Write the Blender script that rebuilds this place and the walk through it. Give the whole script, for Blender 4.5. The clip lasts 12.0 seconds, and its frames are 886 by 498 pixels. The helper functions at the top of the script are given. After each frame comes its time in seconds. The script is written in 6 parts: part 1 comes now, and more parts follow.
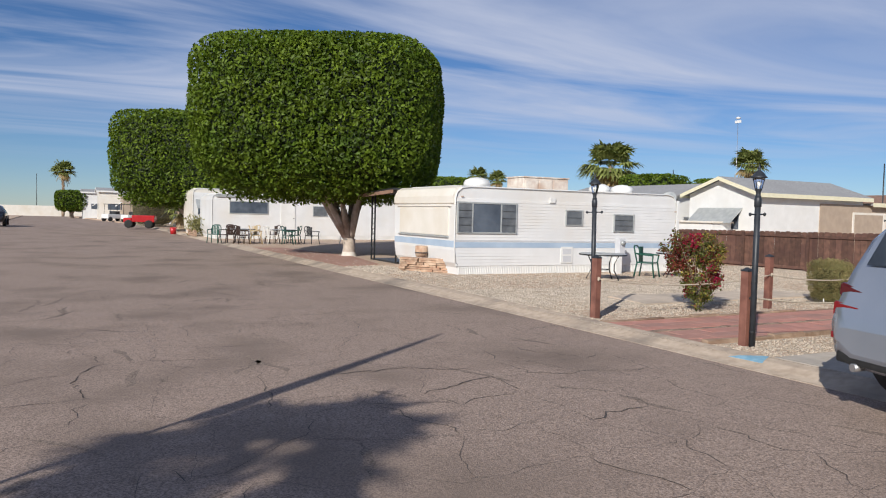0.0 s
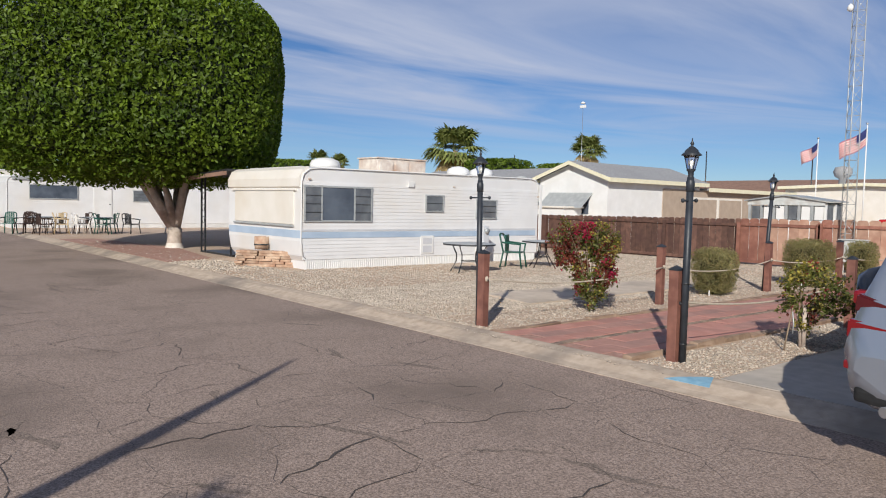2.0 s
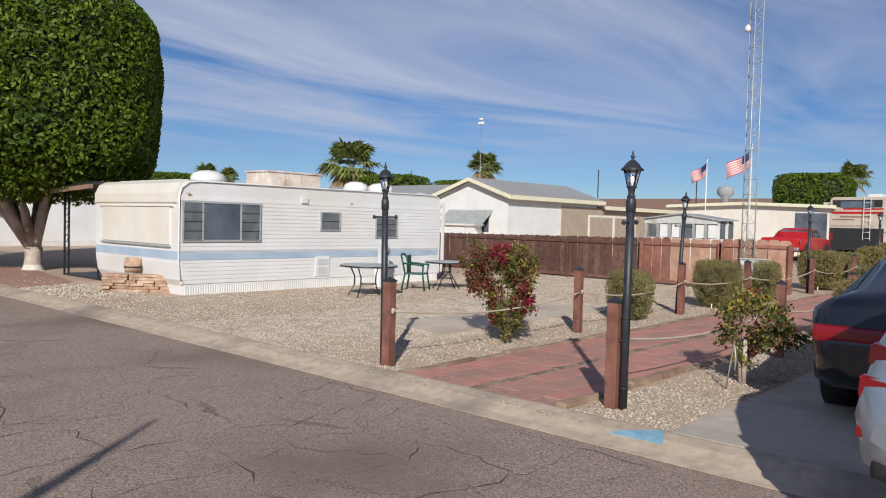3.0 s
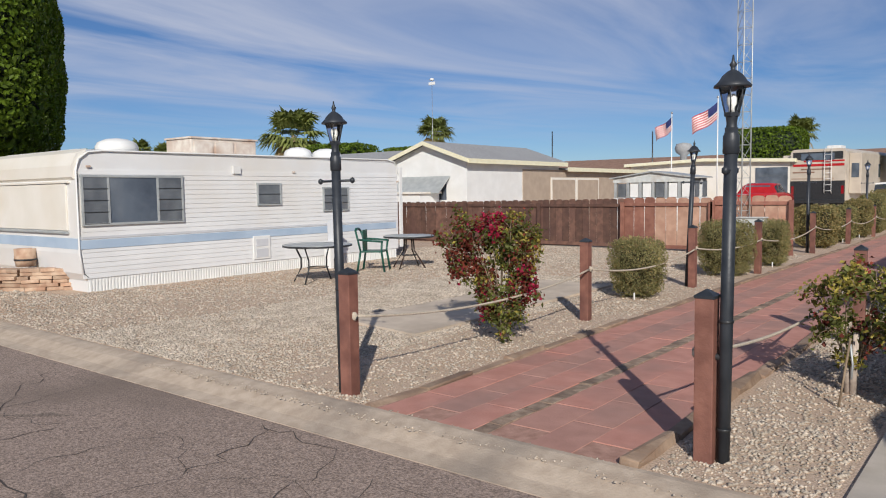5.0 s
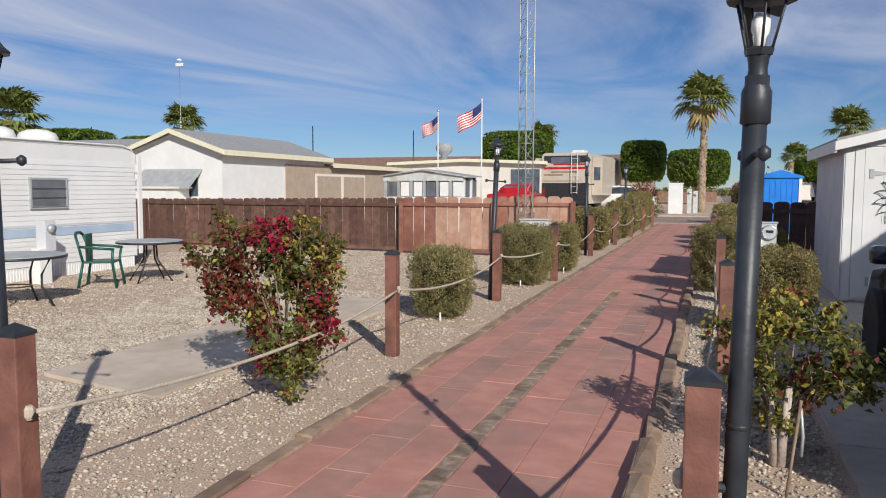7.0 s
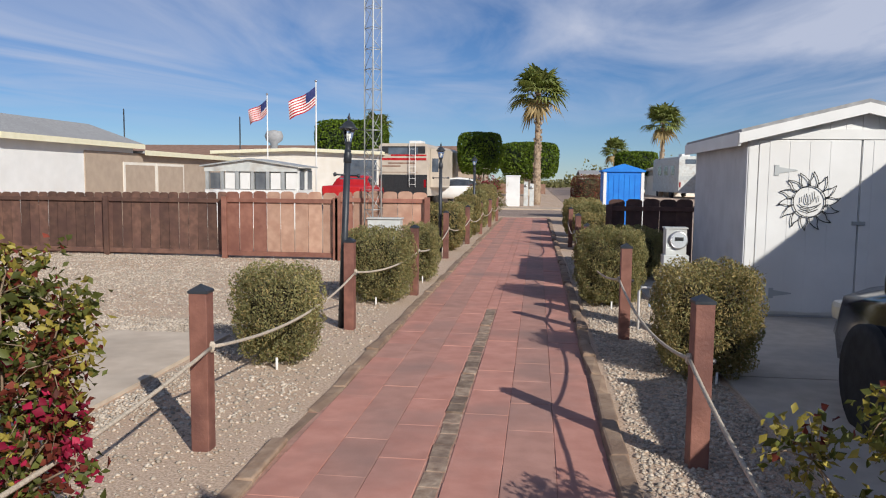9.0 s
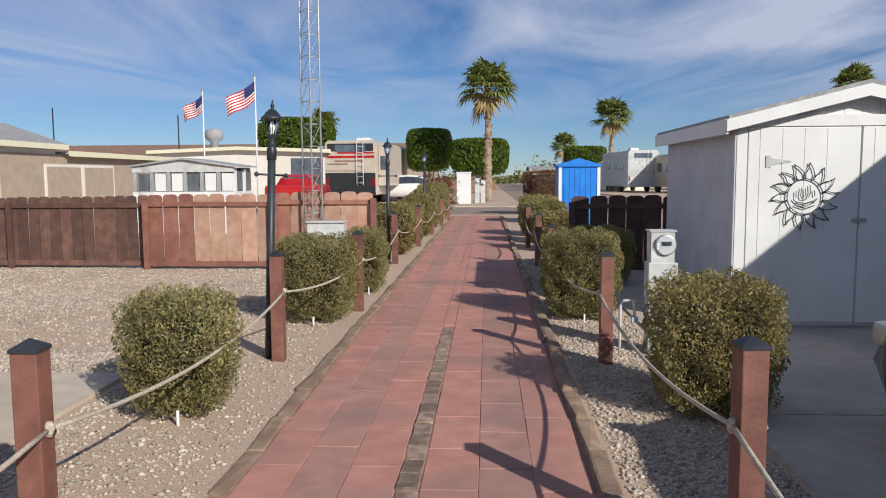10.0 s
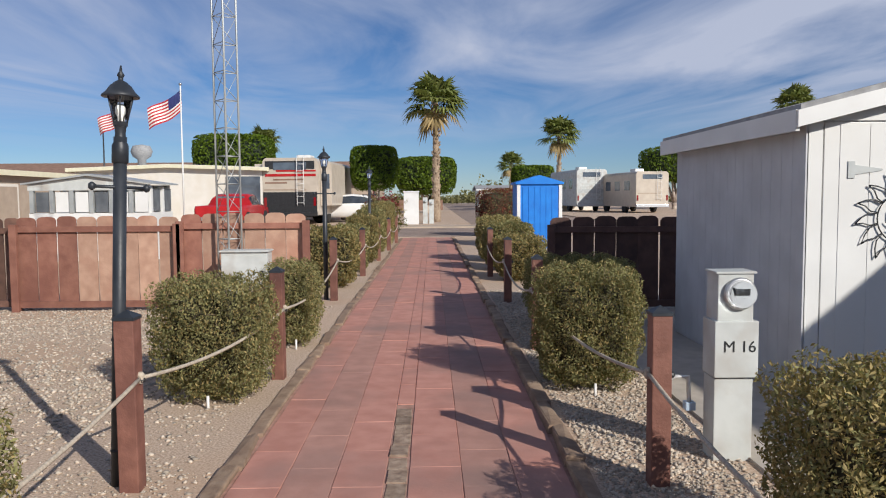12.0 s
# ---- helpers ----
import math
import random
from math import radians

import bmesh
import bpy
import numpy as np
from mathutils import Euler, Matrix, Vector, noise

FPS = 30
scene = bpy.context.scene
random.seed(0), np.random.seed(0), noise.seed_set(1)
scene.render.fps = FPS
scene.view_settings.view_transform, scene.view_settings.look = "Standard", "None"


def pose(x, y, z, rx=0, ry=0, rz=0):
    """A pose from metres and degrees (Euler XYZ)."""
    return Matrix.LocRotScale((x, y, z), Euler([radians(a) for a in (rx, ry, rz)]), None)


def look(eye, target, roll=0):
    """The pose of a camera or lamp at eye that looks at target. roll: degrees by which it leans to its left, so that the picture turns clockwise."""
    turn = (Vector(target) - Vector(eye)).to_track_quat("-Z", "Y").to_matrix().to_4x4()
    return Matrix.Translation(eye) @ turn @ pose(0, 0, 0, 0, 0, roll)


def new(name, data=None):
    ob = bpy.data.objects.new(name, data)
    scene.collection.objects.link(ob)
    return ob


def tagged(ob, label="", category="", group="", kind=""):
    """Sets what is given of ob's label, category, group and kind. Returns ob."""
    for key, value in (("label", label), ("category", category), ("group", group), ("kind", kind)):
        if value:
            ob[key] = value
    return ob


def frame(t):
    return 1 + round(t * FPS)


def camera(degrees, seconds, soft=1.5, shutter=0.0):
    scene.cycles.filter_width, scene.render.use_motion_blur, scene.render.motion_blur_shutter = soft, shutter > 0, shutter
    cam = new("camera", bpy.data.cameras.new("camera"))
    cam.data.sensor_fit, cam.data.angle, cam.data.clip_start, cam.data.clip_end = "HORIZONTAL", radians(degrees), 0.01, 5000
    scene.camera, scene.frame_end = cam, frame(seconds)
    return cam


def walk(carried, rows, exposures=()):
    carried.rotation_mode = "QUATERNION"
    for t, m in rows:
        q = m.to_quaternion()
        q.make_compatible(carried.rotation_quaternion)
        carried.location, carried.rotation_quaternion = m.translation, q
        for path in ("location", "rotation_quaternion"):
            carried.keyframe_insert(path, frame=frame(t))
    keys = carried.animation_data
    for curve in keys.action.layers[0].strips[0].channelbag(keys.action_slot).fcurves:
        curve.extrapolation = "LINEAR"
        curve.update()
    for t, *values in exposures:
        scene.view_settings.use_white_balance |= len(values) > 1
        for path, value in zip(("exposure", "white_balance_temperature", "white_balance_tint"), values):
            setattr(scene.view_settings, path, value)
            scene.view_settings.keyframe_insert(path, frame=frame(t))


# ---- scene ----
cam = camera(61.4, 12.0, soft=1.1)
PATH = [
    (0, (-0.899, 1.182, 1.496), (-2.673, 2.101, 1.406), 1.4),
    (0.5, (-1.447, 1.433, 1.502), (-3.175, 2.438, 1.432), 1.8),
    (1, (-1.993, 1.652, 1.51), (-3.689, 2.712, 1.475), 2.0),
    (1.5, (-2.506, 1.9, 1.501), (-4.114, 3.088, 1.428), 0.6),
    (2, (-3.013, 2.121, 1.514), (-4.55, 3.395, 1.393), 1.3),
    (2.5, (-3.52, 2.501, 1.524), (-4.936, 3.91, 1.426), 1.5),
    (3, (-4.01, 2.888, 1.556), (-5.357, 4.366, 1.485), 1.5),
    (4.8, (-5.651, 4.381, 1.471), (-6.898, 5.938, 1.322), -1.0),
    (5, (-5.807, 4.532, 1.506), (-7.049, 6.093, 1.354), -0.8),
    (5.5, (-6.196, 4.9, 1.52), (-7.319, 6.55, 1.395), -0.5),
    (6, (-6.536, 5.32, 1.513), (-7.491, 7.074, 1.391), -0.9),
    (6.5, (-6.875, 5.736, 1.504), (-7.71, 7.548, 1.37), -0.3),
    (7, (-7.184, 6.223, 1.498), (-7.865, 8.097, 1.336), 0.2),
    (7.2, (-7.285, 6.417, 1.508), (-7.923, 8.302, 1.315), 0.2),
    (8.8, (-7.969, 8.041, 1.536), (-8.258, 10.01, 1.336), 1.3),
    (9, (-7.984, 8.291, 1.558), (-8.231, 10.267, 1.374), 0.6),
    (9.5, (-8.012, 8.962, 1.553), (-8.21, 10.94, 1.328), -0.4),
    (10, (-8.098, 9.536, 1.569), (-8.215, 11.523, 1.378), -0.3),
    (10.5, (-8.152, 10.141, 1.545), (-8.252, 12.13, 1.367), -0.2),
    (11, (-8.284, 10.725, 1.558), (-8.397, 12.713, 1.375), -0.3),
    (11.5, (-8.278, 11.297, 1.556), (-8.318, 13.29, 1.4), -1.5),
    (12, (-8.295, 11.898, 1.535), (-8.266, 13.893, 1.396), -0.4),
]
walk(cam, [(t, look(eye, target, roll)) for t, eye, target, roll in PATH],
     exposures=[(0, 0.0), (3, -0.12), (5, -0.16), (7, -0.1), (9, -0.04), (12, -0.08)])

# ---- light ----
SUN = Vector((0.629, -0.777, 0.0)).normalized()
ELEV = 28.0
world = bpy.data.worlds.new("world")
scene.world = world
world.use_nodes = True
wn, wl = world.node_tree.nodes, world.node_tree.links
wn.clear()
w_out = wn.new("ShaderNodeOutputWorld")
w_bg = wn.new("ShaderNodeBackground")
w_sky = wn.new("ShaderNodeTexSky")
w_sky.sky_type = "NISHITA"
w_sky.sun_disc = False
w_sky.sun_elevation = radians(ELEV)
w_sky.sun_rotation = math.atan2(SUN.x, SUN.y)
w_sky.dust_density = 0.0
w_sky.altitude = 1500
w_sky.ozone_density = 4.0
w_co = wn.new("ShaderNodeTexCoord")
w_sep = wn.new("ShaderNodeSeparateXYZ")
wl.new(w_co.outputs["Generated"], w_sep.inputs[0])
# thin streaks of high cloud, on a flat layer above
w_z = wn.new("ShaderNodeMath"); w_z.operation = "MAXIMUM"; w_z.inputs[1].default_value = 0.04
wl.new(w_sep.outputs[2], w_z.inputs[0])
w_div = wn.new("ShaderNodeVectorMath"); w_div.operation = "DIVIDE"
w_cmb = wn.new("ShaderNodeCombineXYZ")
for k in range(3):
    wl.new(w_z.outputs[0], w_cmb.inputs[k])
wl.new(w_co.outputs["Generated"], w_div.inputs[0])
wl.new(w_cmb.outputs[0], w_div.inputs[1])
w_map = wn.new("ShaderNodeMapping")
w_map.inputs["Rotation"].default_value = (0, 0, radians(-52))
w_map.inputs["Scale"].default_value = (0.5, 0.2, 0.0)
w_map.inputs["Location"].default_value = (0.3, 0.2, 0.0)
wl.new(w_div.outputs[0], w_map.inputs[0])
w_n = wn.new("ShaderNodeTexNoise")
w_n.inputs["Scale"].default_value = 1.0
w_n.inputs["Detail"].default_value = 7
w_n.inputs["Roughness"].default_value = 0.55
w_n.inputs["Distortion"].default_value = 0.8
wl.new(w_map.outputs[0], w_n.inputs["Vector"])
w_r = wn.new("ShaderNodeValToRGB")
w_r.color_ramp.elements[0].position, w_r.color_ramp.elements[0].color = 0.37, (0, 0, 0, 1)
w_r.color_ramp.elements[1].position, w_r.color_ramp.elements[1].color = 0.64, (0.88, 0.88, 0.88, 1)
wl.new(w_n.outputs[0], w_r.inputs[0])
w_mix = wn.new("ShaderNodeMix"); w_mix.data_type = "RGBA"
w_low = wn.new("ShaderNodeMapRange"); w_low.interpolation_type = "SMOOTHSTEP"
w_low.inputs[1].default_value, w_low.inputs[2].default_value = 0.04, 0.17
wl.new(w_sep.outputs[2], w_low.inputs[0])
w_fade = wn.new("ShaderNodeMath"); w_fade.operation = "MULTIPLY"
wl.new(w_r.outputs[0], w_fade.inputs[0]); wl.new(w_low.outputs[0], w_fade.inputs[1])
wl.new(w_fade.outputs[0], w_mix.inputs[0])
w_hs = wn.new("ShaderNodeHueSaturation")
w_hs.inputs["Saturation"].default_value = 1.05
wl.new(w_sky.outputs[0], w_hs.inputs["Color"])
w_tint = wn.new("ShaderNodeMix"); w_tint.data_type = "RGBA"; w_tint.blend_type = "MULTIPLY"; w_tint.inputs[0].default_value = 1.0
w_tint.inputs[7].default_value = (0.93, 1.07, 1.3, 1)
wl.new(w_hs.outputs[0], w_tint.inputs[6])
wl.new(w_tint.outputs[2], w_mix.inputs[6])
w_mix.inputs[7].default_value = (9.0, 9.8, 12.2, 1)
wl.new(w_mix.outputs[2], w_bg.inputs[0])
w_bg.inputs[1].default_value = 0.06
wl.new(w_bg.outputs[0], w_out.inputs[0])

sun = new("sun", bpy.data.lights.new("sun", "SUN"))
sun.data.energy, sun.data.angle, sun.data.color = 4.7, radians(0.53), (1.0, 0.955, 0.885)
sun.matrix_world = look((0, 0, 30), Vector((0, 0, 30)) - (SUN * math.cos(radians(ELEV)) + Vector((0, 0, math.sin(radians(ELEV))))))


# ---- materials ----
def surf(name, c1, c2, scale=3.0, rough=0.7, bump=0.15, bscale=40.0, metal=0.0, c3=None, s3=0.4, rand=0.0, island=0.0, spec=0.5, dist=0.01):
    """Two-scale mottled surface: c1/c2 by fine noise, c3 by broad stains, relief by fine noise."""
    m = bpy.data.materials.new(name)
    m.use_nodes = True
    n, l = m.node_tree.nodes, m.node_tree.links
    b = n["Principled BSDF"]
    co = n.new("ShaderNodeNewGeometry")
    a = n.new("ShaderNodeTexNoise")
    a.inputs["Scale"].default_value, a.inputs["Detail"].default_value = scale, 6
    l.new(co.outputs["Position"], a.inputs["Vector"])
    r = n.new("ShaderNodeValToRGB")
    r.color_ramp.elements[0].position, r.color_ramp.elements[1].position = 0.35, 0.65
    r.color_ramp.elements[0].color, r.color_ramp.elements[1].color = (*c1, 1), (*c2, 1)
    l.new(a.outputs[0], r.inputs[0])
    col = r.outputs[0]
    if c3:
        d = n.new("ShaderNodeTexNoise")
        d.inputs["Scale"].default_value, d.inputs["Detail"].default_value = s3, 5
        l.new(co.outputs["Position"], d.inputs["Vector"])
        r3 = n.new("ShaderNodeValToRGB")
        r3.color_ramp.elements[0].position, r3.color_ramp.elements[1].position = 0.48, 0.72
        l.new(d.outputs[0], r3.inputs[0])
        x = n.new("ShaderNodeMix"); x.data_type = "RGBA"
        l.new(r3.outputs[0], x.inputs[0]); l.new(col, x.inputs[6])
        x.inputs[7].default_value = (*c3, 1)
        col = x.outputs[2]
    if rand or island:
        h = n.new("ShaderNodeHueSaturation")
        if island:
            src = n.new("ShaderNodeNewGeometry").outputs["Random Per Island"]
        else:
            src = n.new("ShaderNodeObjectInfo").outputs["Random"]
        mr = n.new("ShaderNodeMapRange")
        k = rand or island
        mr.inputs[3].default_value, mr.inputs[4].default_value = 1 - k, 1 + k
        l.new(src, mr.inputs[0])
        l.new(mr.outputs[0], h.inputs["Value"])
        l.new(col, h.inputs["Color"])
        col = h.outputs[0]
    l.new(col, b.inputs["Base Color"])
    b.inputs["Roughness"].default_value, b.inputs["Metallic"].default_value = rough, metal
    b.inputs["Specular IOR Level"].default_value = spec
    if bump:
        e = n.new("ShaderNodeTexNoise")
        e.inputs["Scale"].default_value, e.inputs["Detail"].default_value = bscale, 4
        l.new(co.outputs["Position"], e.inputs["Vector"])
        u = n.new("ShaderNodeBump")
        u.inputs["Strength"].default_value, u.inputs["Distance"].default_value = bump, dist
        l.new(e.outputs[0], u.inputs["Height"])
        l.new(u.outputs[0], b.inputs["Normal"])
    return m


def leafy(name, c1, c2, shine=0.45, through_col=None):
    m = surf(name, c1, c2, 1.5, shine, 0.0, island=0.5, spec=0.22)
    n, l = m.node_tree.nodes, m.node_tree.links
    b = n["Principled BSDF"]
    t = n.new("ShaderNodeBsdfTranslucent")
    t.inputs[0].default_value = (*(through_col or (c2[0] * 1.5, c2[1] * 1.6, c2[2])), 1)
    x = n.new("ShaderNodeMixShader")
    x.inputs[0].default_value = 0.22
    l.new(b.outputs[0], x.inputs[1]); l.new(t.outputs[0], x.inputs[2])
    l.new(x.outputs[0], n["Material Output"].inputs[0])
    return m


def glass_mat(name, tint=(0.9, 0.95, 1.0), rough=0.02):
    m = bpy.data.materials.new(name)
    m.use_nodes = True
    b = m.node_tree.nodes["Principled BSDF"]
    b.inputs["Base Color"].default_value = (*tint, 1)
    b.inputs["Transmission Weight"].default_value, b.inputs["Roughness"].default_value = 1.0, rough
    b.inputs["IOR"].default_value = 1.45
    return m


M = {}
M["asphalt"] = surf("asphalt", (0.185, 0.136, 0.108), (0.46, 0.348, 0.282), 70, 0.9, 0.6, 120, c3=(0.2, 0.15, 0.118), s3=0.55)
M["stain"] = surf("stained_asphalt", (0.12, 0.09, 0.072), (0.32, 0.245, 0.195), 60, 0.9, 0.5, 120)
M["tar"] = surf("tar", (0.06, 0.047, 0.04), (0.09, 0.072, 0.06), 20, 0.7, 0.2, 60)
M["kerb"] = surf("kerb_concrete", (0.42, 0.33, 0.25), (0.54, 0.44, 0.34), 9, 0.9, 0.35, 60, c3=(0.24, 0.2, 0.165), s3=1.2)
M["concrete"] = surf("concrete", (0.48, 0.42, 0.34), (0.57, 0.5, 0.42), 7, 0.85, 0.2, 70, c3=(0.36, 0.33, 0.29), s3=0.8)
M["pad"] = surf("pad_concrete", (0.55, 0.45, 0.35), (0.63, 0.53, 0.42), 5, 0.9, 0.2, 70, c3=(0.38, 0.31, 0.24), s3=0.9)
M["earth"] = surf("gravel_earth", (0.37, 0.262, 0.185), (0.66, 0.51, 0.385), 65, 0.95, 0.4, 60, c3=(0.5, 0.345, 0.235), s3=0.5, dist=0.015)
M["pebble"] = surf("pebble", (0.4, 0.335, 0.265), (0.53, 0.455, 0.37), 3, 0.85, 0.0, island=0.33)
M["tile"] = surf("red_tile", (0.47, 0.215, 0.165), (0.55, 0.27, 0.21), 6, 0.8, 0.2, 50, c3=(0.34, 0.195, 0.16), s3=1.1, rand=0.04)
M["tile_dark"] = surf("dull_tile", (0.4, 0.21, 0.165), (0.48, 0.26, 0.205), 6, 0.8, 0.2, 50, c3=(0.3, 0.185, 0.155), s3=1.1, rand=0.04)
M["tile_bed"] = surf("tile_joint", (0.33, 0.18, 0.135), (0.46, 0.27, 0.21), 12, 0.95, 0.3, 60)
M["strip"] = surf("strip_stone", (0.2, 0.135, 0.095), (0.36, 0.27, 0.2), 14, 0.9, 0.6, 40, c3=(0.15, 0.1, 0.075), s3=5, rand=0.3)
M["edging"] = surf("earthy_edging", (0.25, 0.165, 0.11), (0.37, 0.265, 0.185), 10, 0.95, 0.6, 30, c3=(0.19, 0.12, 0.085), s3=2.5, rand=0.15)
M["white"] = surf("white_paint", (0.72, 0.72, 0.7), (0.78, 0.78, 0.76), 2.5, 0.45, 0.04, 20, c3=(0.7, 0.69, 0.66), s3=0.9)
M["trailer"] = surf("trailer_enamel", (0.7, 0.7, 0.69), (0.76, 0.76, 0.75), 1.5, 0.38, 0.03, 8, c3=(0.7, 0.67, 0.62), s3=0.6)
M["cream"] = surf("cream_enamel", (0.73, 0.69, 0.61), (0.78, 0.74, 0.67), 2, 0.4, 0.03, 8, c3=(0.7, 0.64, 0.54), s3=0.8)
M["stripe"] = surf("blue_stripe", (0.36, 0.46, 0.58), (0.43, 0.53, 0.64), 2, 0.4, 0.02, 10)
M["grey"] = surf("grey_metal", (0.4, 0.42, 0.42), (0.5, 0.52, 0.51), 4, 0.45, 0.05, 30, 0.3)
M["alu"] = surf("aluminium", (0.5, 0.5, 0.5), (0.6, 0.6, 0.6), 8, 0.4, 0.05, 30, 0.85)
M["dark"] = surf("black_metal", (0.018, 0.019, 0.02), (0.035, 0.036, 0.038), 14, 0.42, 0.12, 60)
M["pole"] = surf("black_paint", (0.02, 0.024, 0.03), (0.035, 0.04, 0.048), 10, 0.46, 0.12, 40)
M["post"] = surf("red_brown_post", (0.17, 0.07, 0.05), (0.26, 0.115, 0.083), 8, 0.65, 0.3, 50, c3=(0.12, 0.05, 0.04), s3=2.5, rand=0.12)
M["fence"] = surf("brown_fence", (0.095, 0.05, 0.037), (0.165, 0.086, 0.061), 7, 0.75, 0.35, 35, c3=(0.1, 0.05, 0.04), s3=2, rand=0.3)
M["fence_red"] = surf("red_fence", (0.24, 0.1, 0.07), (0.33, 0.15, 0.105), 7, 0.75, 0.3, 35, c3=(0.2, 0.08, 0.058), s3=1.6, rand=0.2)
M["fence_light"] = surf("faded_fence", (0.4, 0.235, 0.165), (0.5, 0.315, 0.225), 7, 0.75, 0.3, 35, c3=(0.36, 0.17, 0.115), s3=1.6, rand=0.25)
M["fence_dark"] = surf("dark_fence", (0.07, 0.035, 0.028), (0.11, 0.055, 0.042), 7, 0.75, 0.3, 35, rand=0.2)
M["rope"] = surf("rope", (0.42, 0.36, 0.28), (0.58, 0.5, 0.4), 60, 0.95, 0.4, 200)
M["bark"] = surf("pale_bark", (0.4, 0.33, 0.27), (0.54, 0.46, 0.39), 7, 0.9, 0.5, 25, c3=(0.2, 0.14, 0.11), s3=1.5, dist=0.03)
M["white_bark"] = surf("limewashed_bark", (0.6, 0.55, 0.48), (0.72, 0.67, 0.6), 7, 0.9, 0.4, 25)
M["palm_bark"] = surf("palm_bark", (0.26, 0.185, 0.125), (0.44, 0.34, 0.24), 9, 0.95, 0.7, 18, dist=0.04)
M["twig"] = surf("twig", (0.2, 0.14, 0.09), (0.32, 0.24, 0.16), 12, 0.9, 0.3, 40)
M["ficus"] = leafy("ficus_leaf", (0.05, 0.088, 0.008), (0.12, 0.175, 0.015), 0.5)
# near-black: the shade deep among the leaves is put into this colour
M["core"] = surf("crown_shade", (0.008, 0.016, 0.003), (0.014, 0.026, 0.005), 6, 0.8, 0.3, 10)
M["shrub"] = leafy("shrub_leaf", (0.15, 0.145, 0.062), (0.27, 0.255, 0.115), 0.7)
M["shrub_dry"] = leafy("dry_shrub_leaf", (0.24, 0.18, 0.075), (0.36, 0.285, 0.125), 0.7)
# dark brown that carries the shade of the gaps in the shrubs
M["shrub_shade"] = surf("shrub_shade", (0.035, 0.03, 0.014), (0.06, 0.052, 0.024), 8, 0.9, 0.4, 20)
M["boug_leaf"] = leafy("vine_leaf", (0.06, 0.072, 0.018), (0.13, 0.14, 0.035), 0.5)
M["boug_yellow"] = leafy("yellow_leaf", (0.2, 0.165, 0.035), (0.34, 0.28, 0.06), 0.5)
M["boug_red"] = leafy("red_bract", (0.24, 0.012, 0.03), (0.42, 0.022, 0.075), 0.55, (0.5, 0.02, 0.07))
M["boug_dark"] = leafy("dark_red_bract", (0.09, 0.022, 0.014), (0.19, 0.045, 0.028), 0.55, (0.25, 0.03, 0.03))
M["frond"] = leafy("palm_frond", (0.12, 0.15, 0.04), (0.22, 0.24, 0.08), 0.5)
M["frond_dry"] = leafy("dry_frond", (0.26, 0.19, 0.09), (0.36, 0.27, 0.14), 0.8)
# opaque panes; the blue-grey of reflected sky is mixed into the base colour
M["winglass"] = surf("window_glass", (0.06, 0.075, 0.1), (0.12, 0.145, 0.18), 1.5, 0.06, 0.0, spec=0.8)
M["slat"] = surf("louvre_glass", (0.1, 0.11, 0.125), (0.16, 0.175, 0.19), 3, 0.15, 0.0, spec=0.7)
M["coach"] = surf("tan_coach", (0.5, 0.43, 0.35), (0.57, 0.5, 0.41), 2, 0.35, 0.02, 10)
M["glass"] = glass_mat("lantern_glass")
M["bulb"] = surf("bulb", (0.75, 0.72, 0.65), (0.8, 0.78, 0.72), 4, 0.3, 0.0)
M["yellow"] = surf("yellow_trim", (0.72, 0.68, 0.48), (0.78, 0.74, 0.55), 4, 0.6, 0.05, 20)
M["tan"] = surf("tan_board", (0.38, 0.3, 0.23), (0.44, 0.35, 0.27), 3, 0.75, 0.1, 30)
M["roof"] = surf("grey_shingle", (0.27, 0.27, 0.27), (0.38, 0.38, 0.38), 12, 0.9, 0.4, 30, c3=(0.3, 0.3, 0.3), s3=0.5)
M["brown_roof"] = surf("brown_roof", (0.22, 0.13, 0.09), (0.3, 0.18, 0.13), 3, 0.9, 0.3, 20)
M["blue"] = surf("blue_shed", (0.005, 0.17, 0.62), (0.008, 0.22, 0.72), 3, 0.55, 0.08, 20)
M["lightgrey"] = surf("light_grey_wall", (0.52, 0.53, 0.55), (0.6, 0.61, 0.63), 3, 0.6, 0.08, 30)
M["steel_box"] = surf("galvanised_box", (0.5, 0.52, 0.5), (0.6, 0.62, 0.6), 5, 0.5, 0.05, 30, c3=(0.45, 0.42, 0.38), s3=3)
M["green_plastic"] = surf("green_plastic", (0.008, 0.07, 0.05), (0.012, 0.095, 0.068), 5, 0.4, 0.03, 20)
M["brown_plastic"] = surf("brown_plastic", (0.04, 0.022, 0.016), (0.06, 0.035, 0.026), 5, 0.4, 0.03, 20)
M["white_plastic"] = surf("white_plastic", (0.72, 0.7, 0.66), (0.78, 0.76, 0.72), 5, 0.4, 0.03, 20)
M["tan_plastic"] = surf("tan_plastic", (0.5, 0.38, 0.22), (0.58, 0.45, 0.28), 5, 0.4, 0.03, 20)
M["silver"] = surf("silver_car_paint", (0.36, 0.4, 0.46), (0.4, 0.44, 0.5), 2, 0.25, 0.0, metal=0.55)
M["black_car"] = surf("dark_car_paint", (0.012, 0.016, 0.026), (0.018, 0.022, 0.034), 2, 0.12, 0.0, metal=0.2, spec=0.8)
M["red_paint"] = surf("red_paint", (0.4, 0.015, 0.018), (0.5, 0.02, 0.024), 2, 0.25, 0.0)
M["red_lens"] = surf("red_lens", (0.22, 0.007, 0.011), (0.25, 0.008, 0.012), 2, 0.1, 0.0, spec=0.8)
